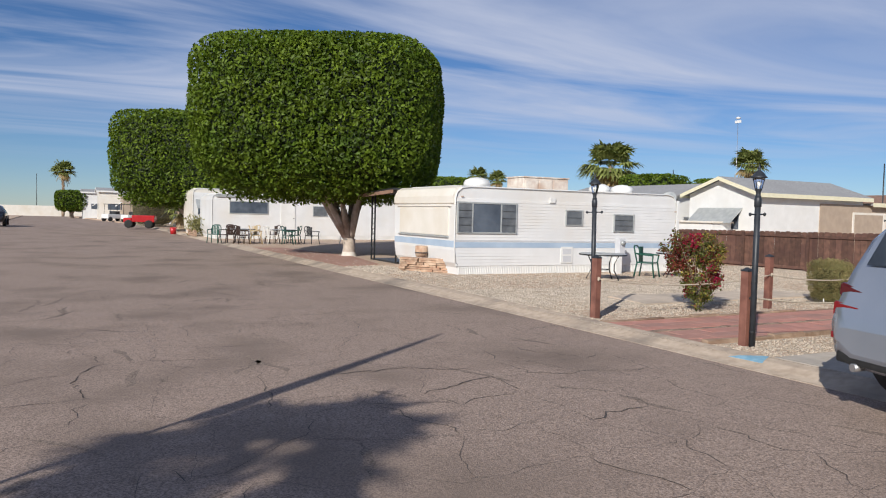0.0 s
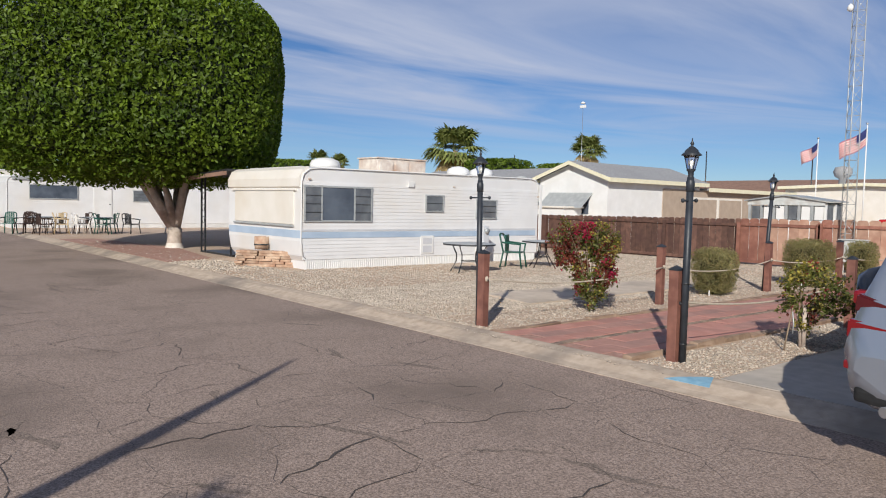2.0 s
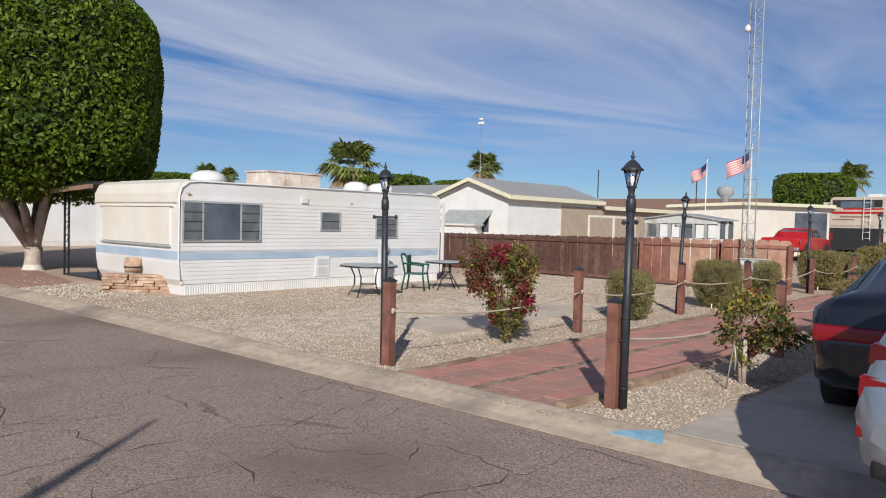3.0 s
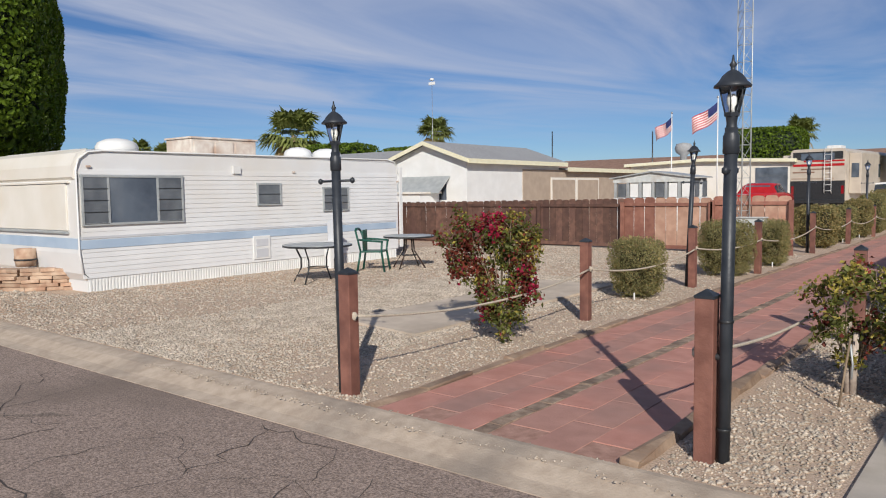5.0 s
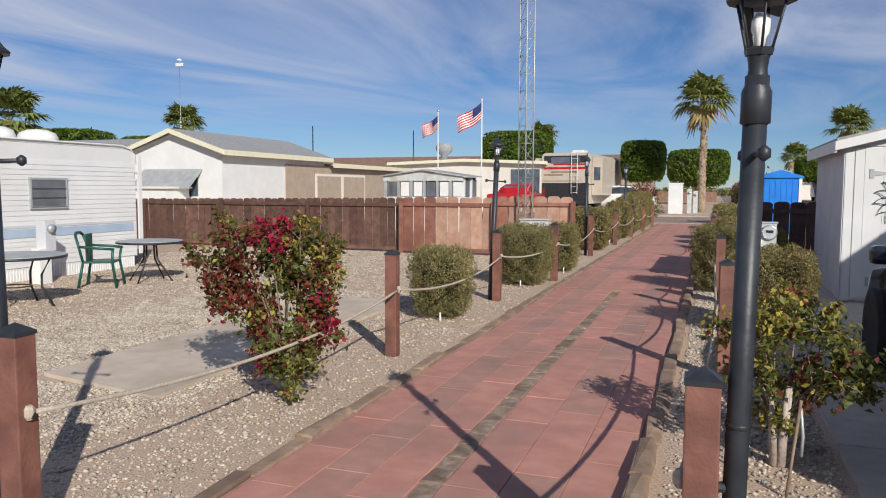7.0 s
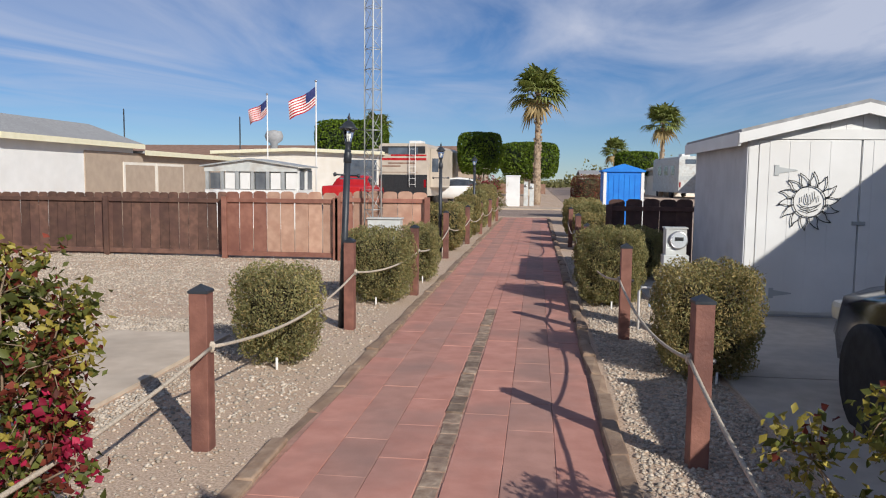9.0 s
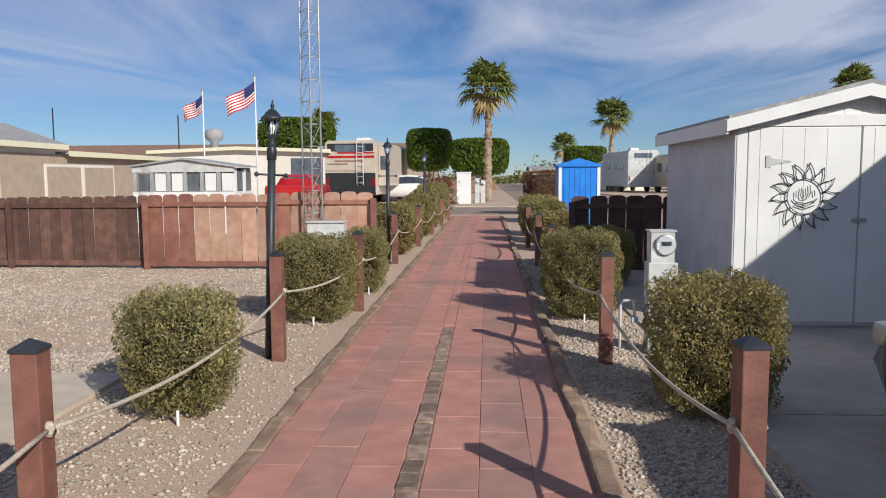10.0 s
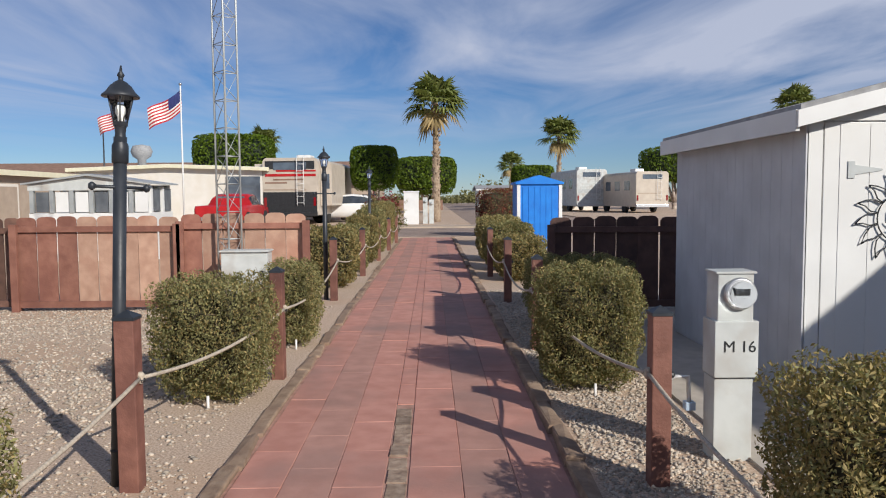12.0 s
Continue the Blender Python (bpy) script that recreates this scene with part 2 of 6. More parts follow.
M["dark_lens"] = surf("smoked_lens", (0.07, 0.006, 0.009), (0.1, 0.008, 0.012), 2, 0.1, 0.0, spec=0.8)
M["rubber"] = surf("rubber", (0.012, 0.012, 0.012), (0.025, 0.025, 0.025), 12, 0.8, 0.2, 60)
M["rust"] = surf("rusty_white", (0.55, 0.45, 0.38), (0.72, 0.66, 0.58), 5, 0.8, 0.2, 25, c3=(0.35, 0.19, 0.11), s3=2.5)
M["sand"] = surf("desert_sand", (0.36, 0.27, 0.19), (0.45, 0.35, 0.26), 0.05, 1.0, 0.0)
M["brick"] = surf("flat_stone", (0.34, 0.2, 0.13), (0.52, 0.38, 0.27), 6, 0.9, 0.5, 25, rand=0.25)
M["flag_red"] = surf("flag_red", (0.42, 0.02, 0.03), (0.5, 0.03, 0.04), 4, 0.8, 0.05, 20)
M["flag_blue"] = surf("flag_blue", (0.02, 0.03, 0.12), (0.03, 0.04, 0.16), 4, 0.8, 0.05, 20)
M["sky_blue"] = surf("blue_kerb_paint", (0.17, 0.34, 0.46), (0.24, 0.42, 0.53), 14, 0.8, 0.2, 60)


# ---- builders ----
def mesh_of(bm, name):
    me = bpy.data.meshes.new(name)
    bm.to_mesh(me)
    bm.free()
    return me


def part(name, bm, material, parent=None, label="", smooth=False, at=None):
    me = mesh_of(bm, name) if isinstance(bm, bmesh.types.BMesh) else bm
    if not me.materials:
        me.materials.append(M[material])
    if smooth:
        me.shade_smooth()
    ob = new(name, me)
    if parent is not None:
        ob.parent = parent
    if at is not None:
        ob.matrix_basis = at
    if label:
        ob["label"] = label
    return ob


def spread_from_camera(x, y):
    """Place and scale for a thing at x, y north of the fence, spread outward from the camera's end point."""
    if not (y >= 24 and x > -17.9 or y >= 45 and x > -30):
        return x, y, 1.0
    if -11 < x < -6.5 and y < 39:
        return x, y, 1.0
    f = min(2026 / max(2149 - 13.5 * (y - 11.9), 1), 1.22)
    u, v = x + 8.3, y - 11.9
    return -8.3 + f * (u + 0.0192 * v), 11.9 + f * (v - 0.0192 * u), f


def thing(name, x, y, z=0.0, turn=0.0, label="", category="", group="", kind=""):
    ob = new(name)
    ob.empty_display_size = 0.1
    x, y, f = spread_from_camera(x, y)
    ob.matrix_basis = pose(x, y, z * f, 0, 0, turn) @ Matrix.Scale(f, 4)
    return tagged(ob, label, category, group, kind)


def B():
    return bmesh.new()


def box(bm, x0, y0, z0, x1, y1, z1, bevel=0.0, m=None):
    """A box between two corners, its edges rounded by bevel."""
    t = bmesh.new()
    bmesh.ops.create_cube(t, size=1)
    for v in t.verts:
        v.co = Vector(((x0 + x1) / 2 + v.co.x * (x1 - x0), (y0 + y1) / 2 + v.co.y * (y1 - y0), (z0 + z1) / 2 + v.co.z * (z1 - z0)))
    if bevel:
        bmesh.ops.bevel(t, geom=t.edges[:], offset=bevel, segments=2, affect="EDGES", profile=0.6)
    join(bm, t, m)
    return bm


def join(bm, t, m=None):
    if m is not None:
        t.transform(m)
    me = bpy.data.meshes.new("tmp")
    t.to_mesh(me)
    t.free()
    bm.from_mesh(me)
    bpy.data.meshes.remove(me)


def tube(bm, pts, radii, seg=8, cap=True):
    """A tube along points with a radius at each."""
    pts = [Vector(p) for p in pts]
    if isinstance(radii, (int, float)):
        radii = [radii] * len(pts)
    rings = []
    for i, p in enumerate(pts):
        d = (pts[min(i + 1, len(pts) - 1)] - pts[max(i - 1, 0)]).normalized()
        u = d.cross(Vector((0, 0, 1)) if abs(d.z) < 0.9 else Vector((1, 0, 0))).normalized()
        w = d.cross(u)
        rings.append([bm.verts.new(p + (u * math.cos(a) + w * math.sin(a)) * radii[i]) for a in (2 * math.pi * k / seg for k in range(seg))])
    for a, b in zip(rings, rings[1:]):
        for k in range(seg):
            f = bm.faces.new((a[k], a[(k + 1) % seg], b[(k + 1) % seg], b[k]))
            f.smooth = True
    if cap:
        bm.faces.new(rings[0][::-1])
        bm.faces.new(rings[-1])
    bmesh.ops.recalc_face_normals(bm, faces=bm.faces[:])
    return bm


def lathe(bm, profile, seg=16, m=None, square=False):
    """Turns a profile of (radius, height) round z."""
    t = bmesh.new()
    rings = [[t.verts.new((r * math.cos(2 * math.pi * k / seg + (math.pi / 4 if square else 0)), r * math.sin(2 * math.pi * k / seg + (math.pi / 4 if square else 0)), z)) for k in range(seg)] for r, z in profile]
    for a, b in zip(rings, rings[1:]):
        for k in range(seg):
            f = t.faces.new((a[k], a[(k + 1) % seg], b[(k + 1) % seg], b[k]))
            f.smooth = seg > 8
    t.faces.new(rings[0][::-1])
    t.faces.new(rings[-1])
    bmesh.ops.recalc_face_normals(t, faces=t.faces[:])
    join(bm, t, m)
    return bm


def prism(bm, outline, axis, a, b, bevel=0.0, m=None):
    """Pushes a closed outline along an axis ('x', 'y', 'z') from a to b."""
    t = bmesh.new()
    def at(u, v, w):
        return {"x": (w, u, v), "y": (u, w, v), "z": (u, v, w)}[axis]
    lo = [t.verts.new(at(u, v, a)) for u, v in outline]
    hi = [t.verts.new(at(u, v, b)) for u, v in outline]
    t.faces.new(lo)
    t.faces.new(hi)
    for k in range(len(lo)):
        t.faces.new((lo[k], lo[(k + 1) % len(lo)], hi[(k + 1) % len(lo)], hi[k]))
    bmesh.ops.recalc_face_normals(t, faces=t.faces[:])
    if bevel:
        bmesh.ops.bevel(t, geom=[e for e in t.edges if len(e.link_faces) == 2 and e.calc_face_angle(0) > 0.3], offset=bevel, segments=2, affect="EDGES")
    join(bm, t, m)
    return bm


def quads(name, centres, normals, length, width, rng, fold=0.25, up=0.0):
    """One mesh of small pointed leaves (two faces each, folded on the midrib)."""
    n = len(centres)
    c = np.asarray(centres); nn = np.asarray(normals)
    nn = nn / np.maximum(np.linalg.norm(nn, axis=1, keepdims=True), 1e-6)
    r = rng.normal(size=(n, 3)) + np.array([0, 0, up])
    u = r - (r * nn).sum(1, keepdims=True) * nn
    u /= np.maximum(np.linalg.norm(u, axis=1, keepdims=True), 1e-6)
    v = np.cross(nn, u)
    s = (0.7 + 0.6 * rng.random((n, 1)))
    L, W = length * s, width * s
    verts = np.empty((n, 4, 3))
    verts[:, 0] = c - u * L / 2
    verts[:, 1] = c + v * W / 2 + nn * W * fold
    verts[:, 2] = c + u * L / 2
    verts[:, 3] = c - v * W / 2 + nn * W * fold
    verts = verts.reshape(-1, 3)
    me = bpy.data.meshes.new(name)
    me.vertices.add(n * 4)
    me.vertices.foreach_set("co", verts.ravel())
    idx = np.arange(n)[:, None] * 4
    tri = np.concatenate([idx + np.array([0, 1, 2]), idx + np.array([0, 2, 3])], 1).ravel()
    me.loops.add(n * 6)
    me.loops.foreach_set("vertex_index", tri.astype(np.int32))
    me.polygons.add(n * 2)
    me.polygons.foreach_set("loop_start", np.arange(0, n * 6, 3, dtype=np.int32))
    me.update(calc_edges=True)
    me.validate()
    return me


def boxy_points(rng, n, half, power, depth, lump=0.06):
    """Points on and just under the skin of a rounded box (superellipsoid), with their outward normals."""
    hx, hy, hz = half
    d = rng.normal(size=(int(n * 1.05), 3)) * np.array([hx, hy, hz]) ** 0.5
    d /= np.linalg.norm(d, axis=1, keepdims=True)
    h = np.array([hx, hy, hz])
    r = (np.abs(d / h) ** power).sum(1) ** (-1 / power)
    p = d * r[:, None]
    nrm = np.sign(p) * np.abs(p / h) ** (power - 1) / h
    nrm /= np.linalg.norm(nrm, axis=1, keepdims=True)
    w = np.sin(p[:, 0] * 3.1 / hx * 2 + p[:, 2] * 5 / hz) * np.sin(p[:, 1] * 4.3 / hy * 2 - p[:, 2] * 4 / hz)
    p += nrm * (lump * w - depth * rng.random(len(p)) ** 2.0)[:, None]
    return p[:n], nrm[:n]


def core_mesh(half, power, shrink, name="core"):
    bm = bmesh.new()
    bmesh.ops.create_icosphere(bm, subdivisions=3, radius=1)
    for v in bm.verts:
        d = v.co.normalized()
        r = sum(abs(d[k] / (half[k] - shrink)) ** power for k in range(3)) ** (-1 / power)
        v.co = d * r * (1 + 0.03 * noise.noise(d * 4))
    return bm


# ---- setting ----
def slab(name, outline, z0, z1, material, label="", category="", parent=None):
    return tagged(part(name, prism(B(), outline, "z", z0, z1), material, parent), label, category, kind="structure")


def rect(x0, y0, x1, y1):
    return [(x0, y0), (x1, y0), (x1, y1), (x0, y1)]


KERB_OUT, KERB_IN = 7.8, 8.22
PL, PR = -9.38, -7.56
STREET_2, FAR_SIDE = 40.6, 50.4
slab("ground", rect(-900, -700, 900, 900), -0.6, -0.14, "sand", "pale dry desert ground reaching the horizon", "ground")
slab("road", rect(-128, -3.2, 60, KERB_OUT), -0.5, -0.08, "asphalt", "worn grey-brown asphalt street with sealed cracks", "road")
slab("road_2", rect(-120, STREET_2, 60, FAR_SIDE), -0.5, -0.06, "asphalt", "asphalt cross street beyond the walkway", "road")
slab("road_3", rect(-6.0, FAR_SIDE, 2.5, 190), -0.5, -0.06, "asphalt", "asphalt street leading away between the lots", "road")
yard = slab("ground_1", rect(-128, KERB_IN, PL - 0.1, STREET_2 - 0.1), -0.5, 0.0, "earth", "gravel and bare earth of the yard", "ground")
slab("ground_2", rect(PR + 0.1, KERB_IN, 60, STREET_2 - 0.1), -0.5, 0.0, "earth", "gravel strip and lot beside the walkway", "ground")
slab("ground_3", rect(-120, FAR_SIDE + 0.1, -6.1, 190), -0.5, 0.0, "earth", "bare lots beyond the cross street", "ground")
slab("ground_4", rect(2.6, FAR_SIDE + 0.1, 120, 190), -0.5, 0.0, "earth", "bare lots beyond the cross street", "ground")
slab("ground_5", rect(-128, -60, 60, -3.3), -0.5, -0.02, "earth", "bare ground across the street", "ground")
slab("pavement", rect(-6.47, KERB_IN + 0.005, -1.25, 10.99), -0.4, 0.02, "concrete", "pale concrete driveway slab", "driveway")
slab("pavement_2", rect(-6.47, 11.01, -1.25, 14.39), -0.4, 0.019, "concrete", "pale concrete driveway slab", "driveway")
slab("pavement_3", rect(-6.47, 14.41, 4.0, 24), -0.4, 0.02, "concrete", "pale concrete driveway slab", "driveway")
slab("pavement_1", [(-12.15, 10.62), (-10.85, 10.38), (-10.95, 15.2), (-12.2, 15.2)], -0.3, 0.03, "pad", "worn tan concrete pad in the gravel", "concrete pad")

# the kerb: a low rolled edge
bm = B()
prism(bm, [(KERB_OUT - 0.02, -0.3), (KERB_OUT - 0.02, -0.075), (KERB_OUT + 0.1, -0.055), (KERB_OUT + 0.25, -0.005), (KERB_OUT + 0.38, 0.015), (KERB_IN, 0.015), (KERB_IN, -0.3)], "x", -110, -4.5)
prism(bm, [(KERB_OUT - 0.02, -0.3), (KERB_OUT - 0.02, -0.075), (KERB_OUT + 0.3, -0.02), (KERB_IN, 0.015), (KERB_IN, -0.3)], "x", -4.5, 60)
tagged(part("kerb", bm, "kerb"), "worn rolled concrete kerb along the street", "kerb", kind="structure")
tagged(part("kerb_1", prism(B(), [(STREET_2 - 0.15, -0.3), (STREET_2 - 0.15, 0.02), (STREET_2, 0.0), (STREET_2 + 0.05, -0.3)], "x", -110, 60), "kerb"), "low concrete kerb of the cross street", "kerb", kind="structure")
tagged(part("kerb_2", prism(B(), [(FAR_SIDE - 0.05, -0.3), (FAR_SIDE - 0.05, 0.02), (FAR_SIDE + 0.3, 0.03), (FAR_SIDE + 1.5, 0.02), (FAR_SIDE + 1.5, -0.3)], "x", -110, -6.0), "kerb"), "pale concrete pavement edge of the cross street", "kerb", kind="structure")
BLUE = [(-6.88, 7.98), (-6.53, 8.21), (-6.44, 7.99)]
bm = B()
ROLL = [(KERB_OUT - 0.02, -0.075), (KERB_OUT + 0.1, -0.055), (KERB_OUT + 0.25, -0.005), (KERB_OUT + 0.38, 0.015), (KERB_OUT + 0.6, 0.015)]
cuts = sorted({y for _, y in BLUE} | {y for y, _ in ROLL})
cuts = [y for y in cuts if min(q for _, q in BLUE) <= y <= max(q for _, q in BLUE)]
lines = []
for y in cuts:
    xs = [xa + (xb - xa) * (y - ya) / (yb - ya) for (xa, ya), (xb, yb) in zip(BLUE, BLUE[1:] + BLUE[:1]) if ya != yb and min(ya, yb) <= y <= max(ya, yb)]
    z = float(np.interp(y, [p for p, _ in ROLL], [q for _, q in ROLL])) + 0.004
    lines.append([bm.verts.new((x, y, z + d)) for d in (0, -0.03) for x in (min(xs) - 0.004, max(xs) + 0.004)])
for a, c in zip(lines, lines[1:]):
    bm.faces.new((a[0], a[1], c[1], c[0]))
    bm.faces.new((a[2], c[2], c[3], a[3]))
    bm.faces.new((a[0], c[0], c[2], a[2]))
    bm.faces.new((a[1], a[3], c[3], c[1]))
tagged(part("blue_kerb_mark", bm, "sky_blue"), "faded light blue paint on the kerb", "kerb paint", kind="structure")

# path bed and edging
slab("path", rect(PL - 0.1, KERB_IN, PR + 0.1, STREET_2), -0.4, -0.006, "tile_bed", "red tiled walkway", "walkway")
path_bed = bpy.data.objects["path"]


# ---- trees and shrubs ----
def clipped_tree(x, y, half, z0, trunk_xy=None, leaf=0.13, n=60000, label="", turn=0.0, group="", seed=1, limbs=5, lime=True, trunk_r=0.24, mats=("ficus", "core")):
    """A tree clipped to a rounded box: forked trunk, limbs, and a crown of single leaves."""
    rng = np.random.default_rng(seed)
    t = thing("tree", x, y, 0, turn, label, "tree", group)
    tx, ty = trunk_xy or (0.0, 0.0)
    bm = B()
    fork = 0.6 if z0 > 1.4 else 0.4
    tube(bm, [(tx, ty, -0.1), (tx, ty, 0.12), (tx - 0.02, ty, fork * 0.6), (tx - 0.05, ty, fork)], [trunk_r * 1.5, trunk_r * 1.15, trunk_r, trunk_r * 1.1], 12)
    part("trunk", bm, "bark", t)
    if lime:
        part("lime_wash", tube(B(), [(tx, ty, 0.0), (tx, ty, 0.1), (tx - 0.006, ty, 0.15)], [trunk_r * 1.42, trunk_r * 1.2, trunk_r * 1.13], 12, cap=False), "white_bark", t, "white lime wash on the trunk's foot")
    for k in range(limbs):
        a = 2 * math.pi * (k + 0.3 * rng.random()) / limbs
        e = Vector((math.cos(a) * half[0] * 0.55, math.sin(a) * half[1] * 0.55, z0 + half[2] * 0.7))
        s = Vector((tx - 0.05, ty, fork * 0.85))
        mid = s.lerp(e, 0.45) + Vector((0, 0, 0.35 * (z0 - fork)))
        part("limb", tube(B(), [s, s.lerp(mid, 0.5) + Vector((rng.normal() * 0.06, rng.normal() * 0.06, 0)), mid, e], [trunk_r * 0.75, trunk_r * 0.55, trunk_r * 0.42, trunk_r * 0.2], 9), "bark", t)
    p, nr = boxy_points(rng, n, half, 5.4, 0.55 * min(1, half[2] / 2), 0.07 * half[2] / 2.5)
    p[:, :2] *= 0.965 + 0.035 * np.clip((p[:, 2:3] + half[2]) / half[2], 0, 1)
    low = p[:, 2] < -half[2] * 0.8
    p[low, 2] -= rng.random(low.sum()) ** 3 * 0.5 * half[2] / 2.9
    nn = nr + rng.normal(size=nr.shape) * 0.85
    crown = part("crown", quads("crown", p + np.array([0, 0, z0 + half[2]]), nn, leaf, leaf * 0.55, rng), mats[0], t)
    # solid dark core, coloured as the shade inside the crown
    part("crown_shade_core", core_mesh(half, 5.0, 0.42 * min(1, half[2] / 2.2)), mats[1], t, smooth=True, at=pose(0, 0, z0 + half[2]))
    return t


clipped_tree(-26.3, 9.65, (4.12, 4.0, 2.5), 2.2, (0.55, 0.9), 0.14, 85000, "large ficus clipped to a rounded box, forked pale trunk", -28, "street trees", 3, trunk_r=0.2, limbs=7)
clipped_tree(-53.3, 8.6, (3.75, 4.0, 2.9), 2.0, (-0.6, 0.5), 0.2, 30000, "clipped boxy ficus standing further down the street", -20, "street trees", 4)
clipped_tree(-22.2, 61.4, (2.55, 2.4, 1.5), 2.4, None, 0.2, 9000, "olive-green clipped tree behind the lots", 10, "clipped trees", 5, lime=False)
clipped_tree(-12.3, 53.7, (1.3, 1.3, 1.15), 1.8, None, 0.13, 9000, "small dark clipped tree across the cross street", 5, "clipped trees", 6, lime=False, trunk_r=0.1)
clipped_tree(-9.9, 72.4, (2.4, 2.2, 1.4), 1.65, None, 0.2, 9000, "clipped box tree behind the palm", 0, "clipped trees", 7, lime=False)
clipped_tree(0.6, 89.0, (2.1, 2.0, 1.15), 2.1, None, 0.22, 6000, "far clipped tree with a flat top", 0, "clipped trees", 8, lime=False)
clipped_tree(-44.6, 42.0, (2.4, 2.0, 1.3), 2.4, None, 0.22, 6000, "far clipped tree above the roofs", 20, "clipped trees", 9, lime=False)
clipped_tree(-41.0, 45.5, (2.1, 2.0, 1.2), 2.3, None, 0.22, 6000, "far clipped tree above the roofs", 20, "clipped trees", 10, lime=False)
clipped_tree(-112.0, 2.9, (2.4, 2.0, 1.3), 1.0, None, 0.25, 6000, "small clipped tree down the street", 0, "street trees", 11, lime=False)
clipped_tree(-52.0, 28.0, (2.4, 2.2, 1.2), 2.0, None, 0.22, 5000, "far clipped tree above the roofs", 0, "clipped trees", 12, lime=False)
clipped_tree(12.5, 80.0, (3.0, 2.4, 1.5), 2.6, None, 0.25, 5000, "far clipped tree behind the white motorhome", 0, "clipped trees", 13, lime=False)


def shrub(x, y, half, label, seed, dry=False, group="trimmed shrubs", mats=("shrub", "shrub_dry")):
    """A shrub sheared to a soft block, of fine twiggy leaves, on a few stems."""
    rng = np.random.default_rng(seed)
    t = thing("shrub", x, y, 0, rng.uniform(-12, 12), label, "shrub", group)
    area = 4 * (half[0] * half[1] + half[0] * half[2] * 2 + half[1] * half[2] * 2)
    near = y < 21
    n = int(min(42000, 9000 * area)) if near else int(min(12000, 2600 * area))
    ll = 0.027 if near else 0.055
    p, nr = boxy_points(rng, n, half, 6.5, 0.15, 0.06)
    p[:, :2] *= (0.88 + 0.12 * np.clip((p[:, 2:3] + half[2]) / half[2], 0, 1))
    nn = rng.normal(size=nr.shape) + nr * 0.35
    c = np.array([0, 0, half[2] + 0.06])
    k = int(n * (0.35 if dry else 0.72))
    part("foliage", quads("foliage", p[:k] + c, nn[:k], ll, ll * 0.42, rng, up=0.8), mats[0], t)
    part("dry_foliage", quads("dry_foliage", p[k:] + c, nn[k:], ll, ll * 0.4, rng, up=0.8), mats[1], t)
    # dark filling, so that gaps between the leaves look shaded
    part("shrub_shade_core", core_mesh(half, 6.0, 0.13), "shrub_shade", t, at=pose(0, 0, half[2] + 0.06))
    bm = B()
    for i in range(150 if near else 30):
        j = rng.integers(0, n)
        q = Vector(p[j] + c)
        d = Vector(nr[j] + rng.normal(size=3) * 0.4).normalized()
        tube(bm, [q - d * 0.08, q + d * rng.uniform(0.0, 0.05) + Vector((0, 0, 0.03))], [0.0028, 0.0012], 3, cap=False)
    tagged(part("twig_growth", bm, "twig", t), kind="stuff")
    for i in range(3):
        a = rng.uniform(0, 6.28)
        part("stem", tube(B(), [(0.03 * math.cos(a), 0.03 * math.sin(a), -0.03), (0.12 * math.cos(a), 0.12 * math.sin(a), 0.28)], [0.016, 0.01], 6), "twig", t)
    part("drip_pipe", tube(B(), [(0.05, -half[1] * 0.9, -0.05), (0.05, -half[1] * 0.9, 0.1)], 0.011, 6), "white_plastic", t, "white irrigation riser")
    return t


shrub(-10.15, 14.36, (0.34, 0.34, 0.37), "grey-green shrub sheared to a rounded block", 21)
shrub(-9.97, 17.62, (0.42, 0.38, 0.43), "grey-green shrub sheared to a rounded block", 22)
shrub(-9.76, 19.72, (0.27, 0.34, 0.4), "narrow grey-green sheared shrub", 23)
shrub(-6.6, 14.52, (0.39, 0.39, 0.415), "broad olive sheared shrub with dry tips", 24, True)
shrub(-7.05, 17.88, (0.41, 0.4, 0.45), "grey-green shrub sheared to a rounded block", 25)
shrub(-6.6, 20.5, (0.6, 0.45, 0.38), "low dark sheared shrub in the shed's shade", 26)
for i, (sx, sy, a, b, h) in enumerate([(-10.1, 24.9, 0.5, 0.6, 0.48), (-10.0, 27.4, 0.36, 0.5, 0.45), (-9.95, 29.7, 0.36, 0.6, 0.52), (-9.95, 32.2, 0.38, 0.7, 0.58), (-9.95, 34.6, 0.4, 0.8, 0.64), (-9.95, 37.2, 0.4, 0.85, 0.66),
                                     (-6.68, 25.6, 0.42, 0.45, 0.38), (-6.7, 27.6, 0.48, 0.55, 0.46), (-6.7, 29.8, 0.52, 0.65, 0.5)]):
    shrub(sx, sy, (a, b, h), "straw-green sheared shrub in the hedge row", 40 + i, i % 2 == 0)


LEAF_MIX = {"d": (0.05, 0.55, 0.04, 0.36), "c": (0.52, 0.26, 0.0, 0.22), "o": (0.02, 0.3, 0.28, 0.4), "g": (0.01, 0.05, 0.12, 0.82), "y": (0.02, 0.04, 0.5, 0.44)}


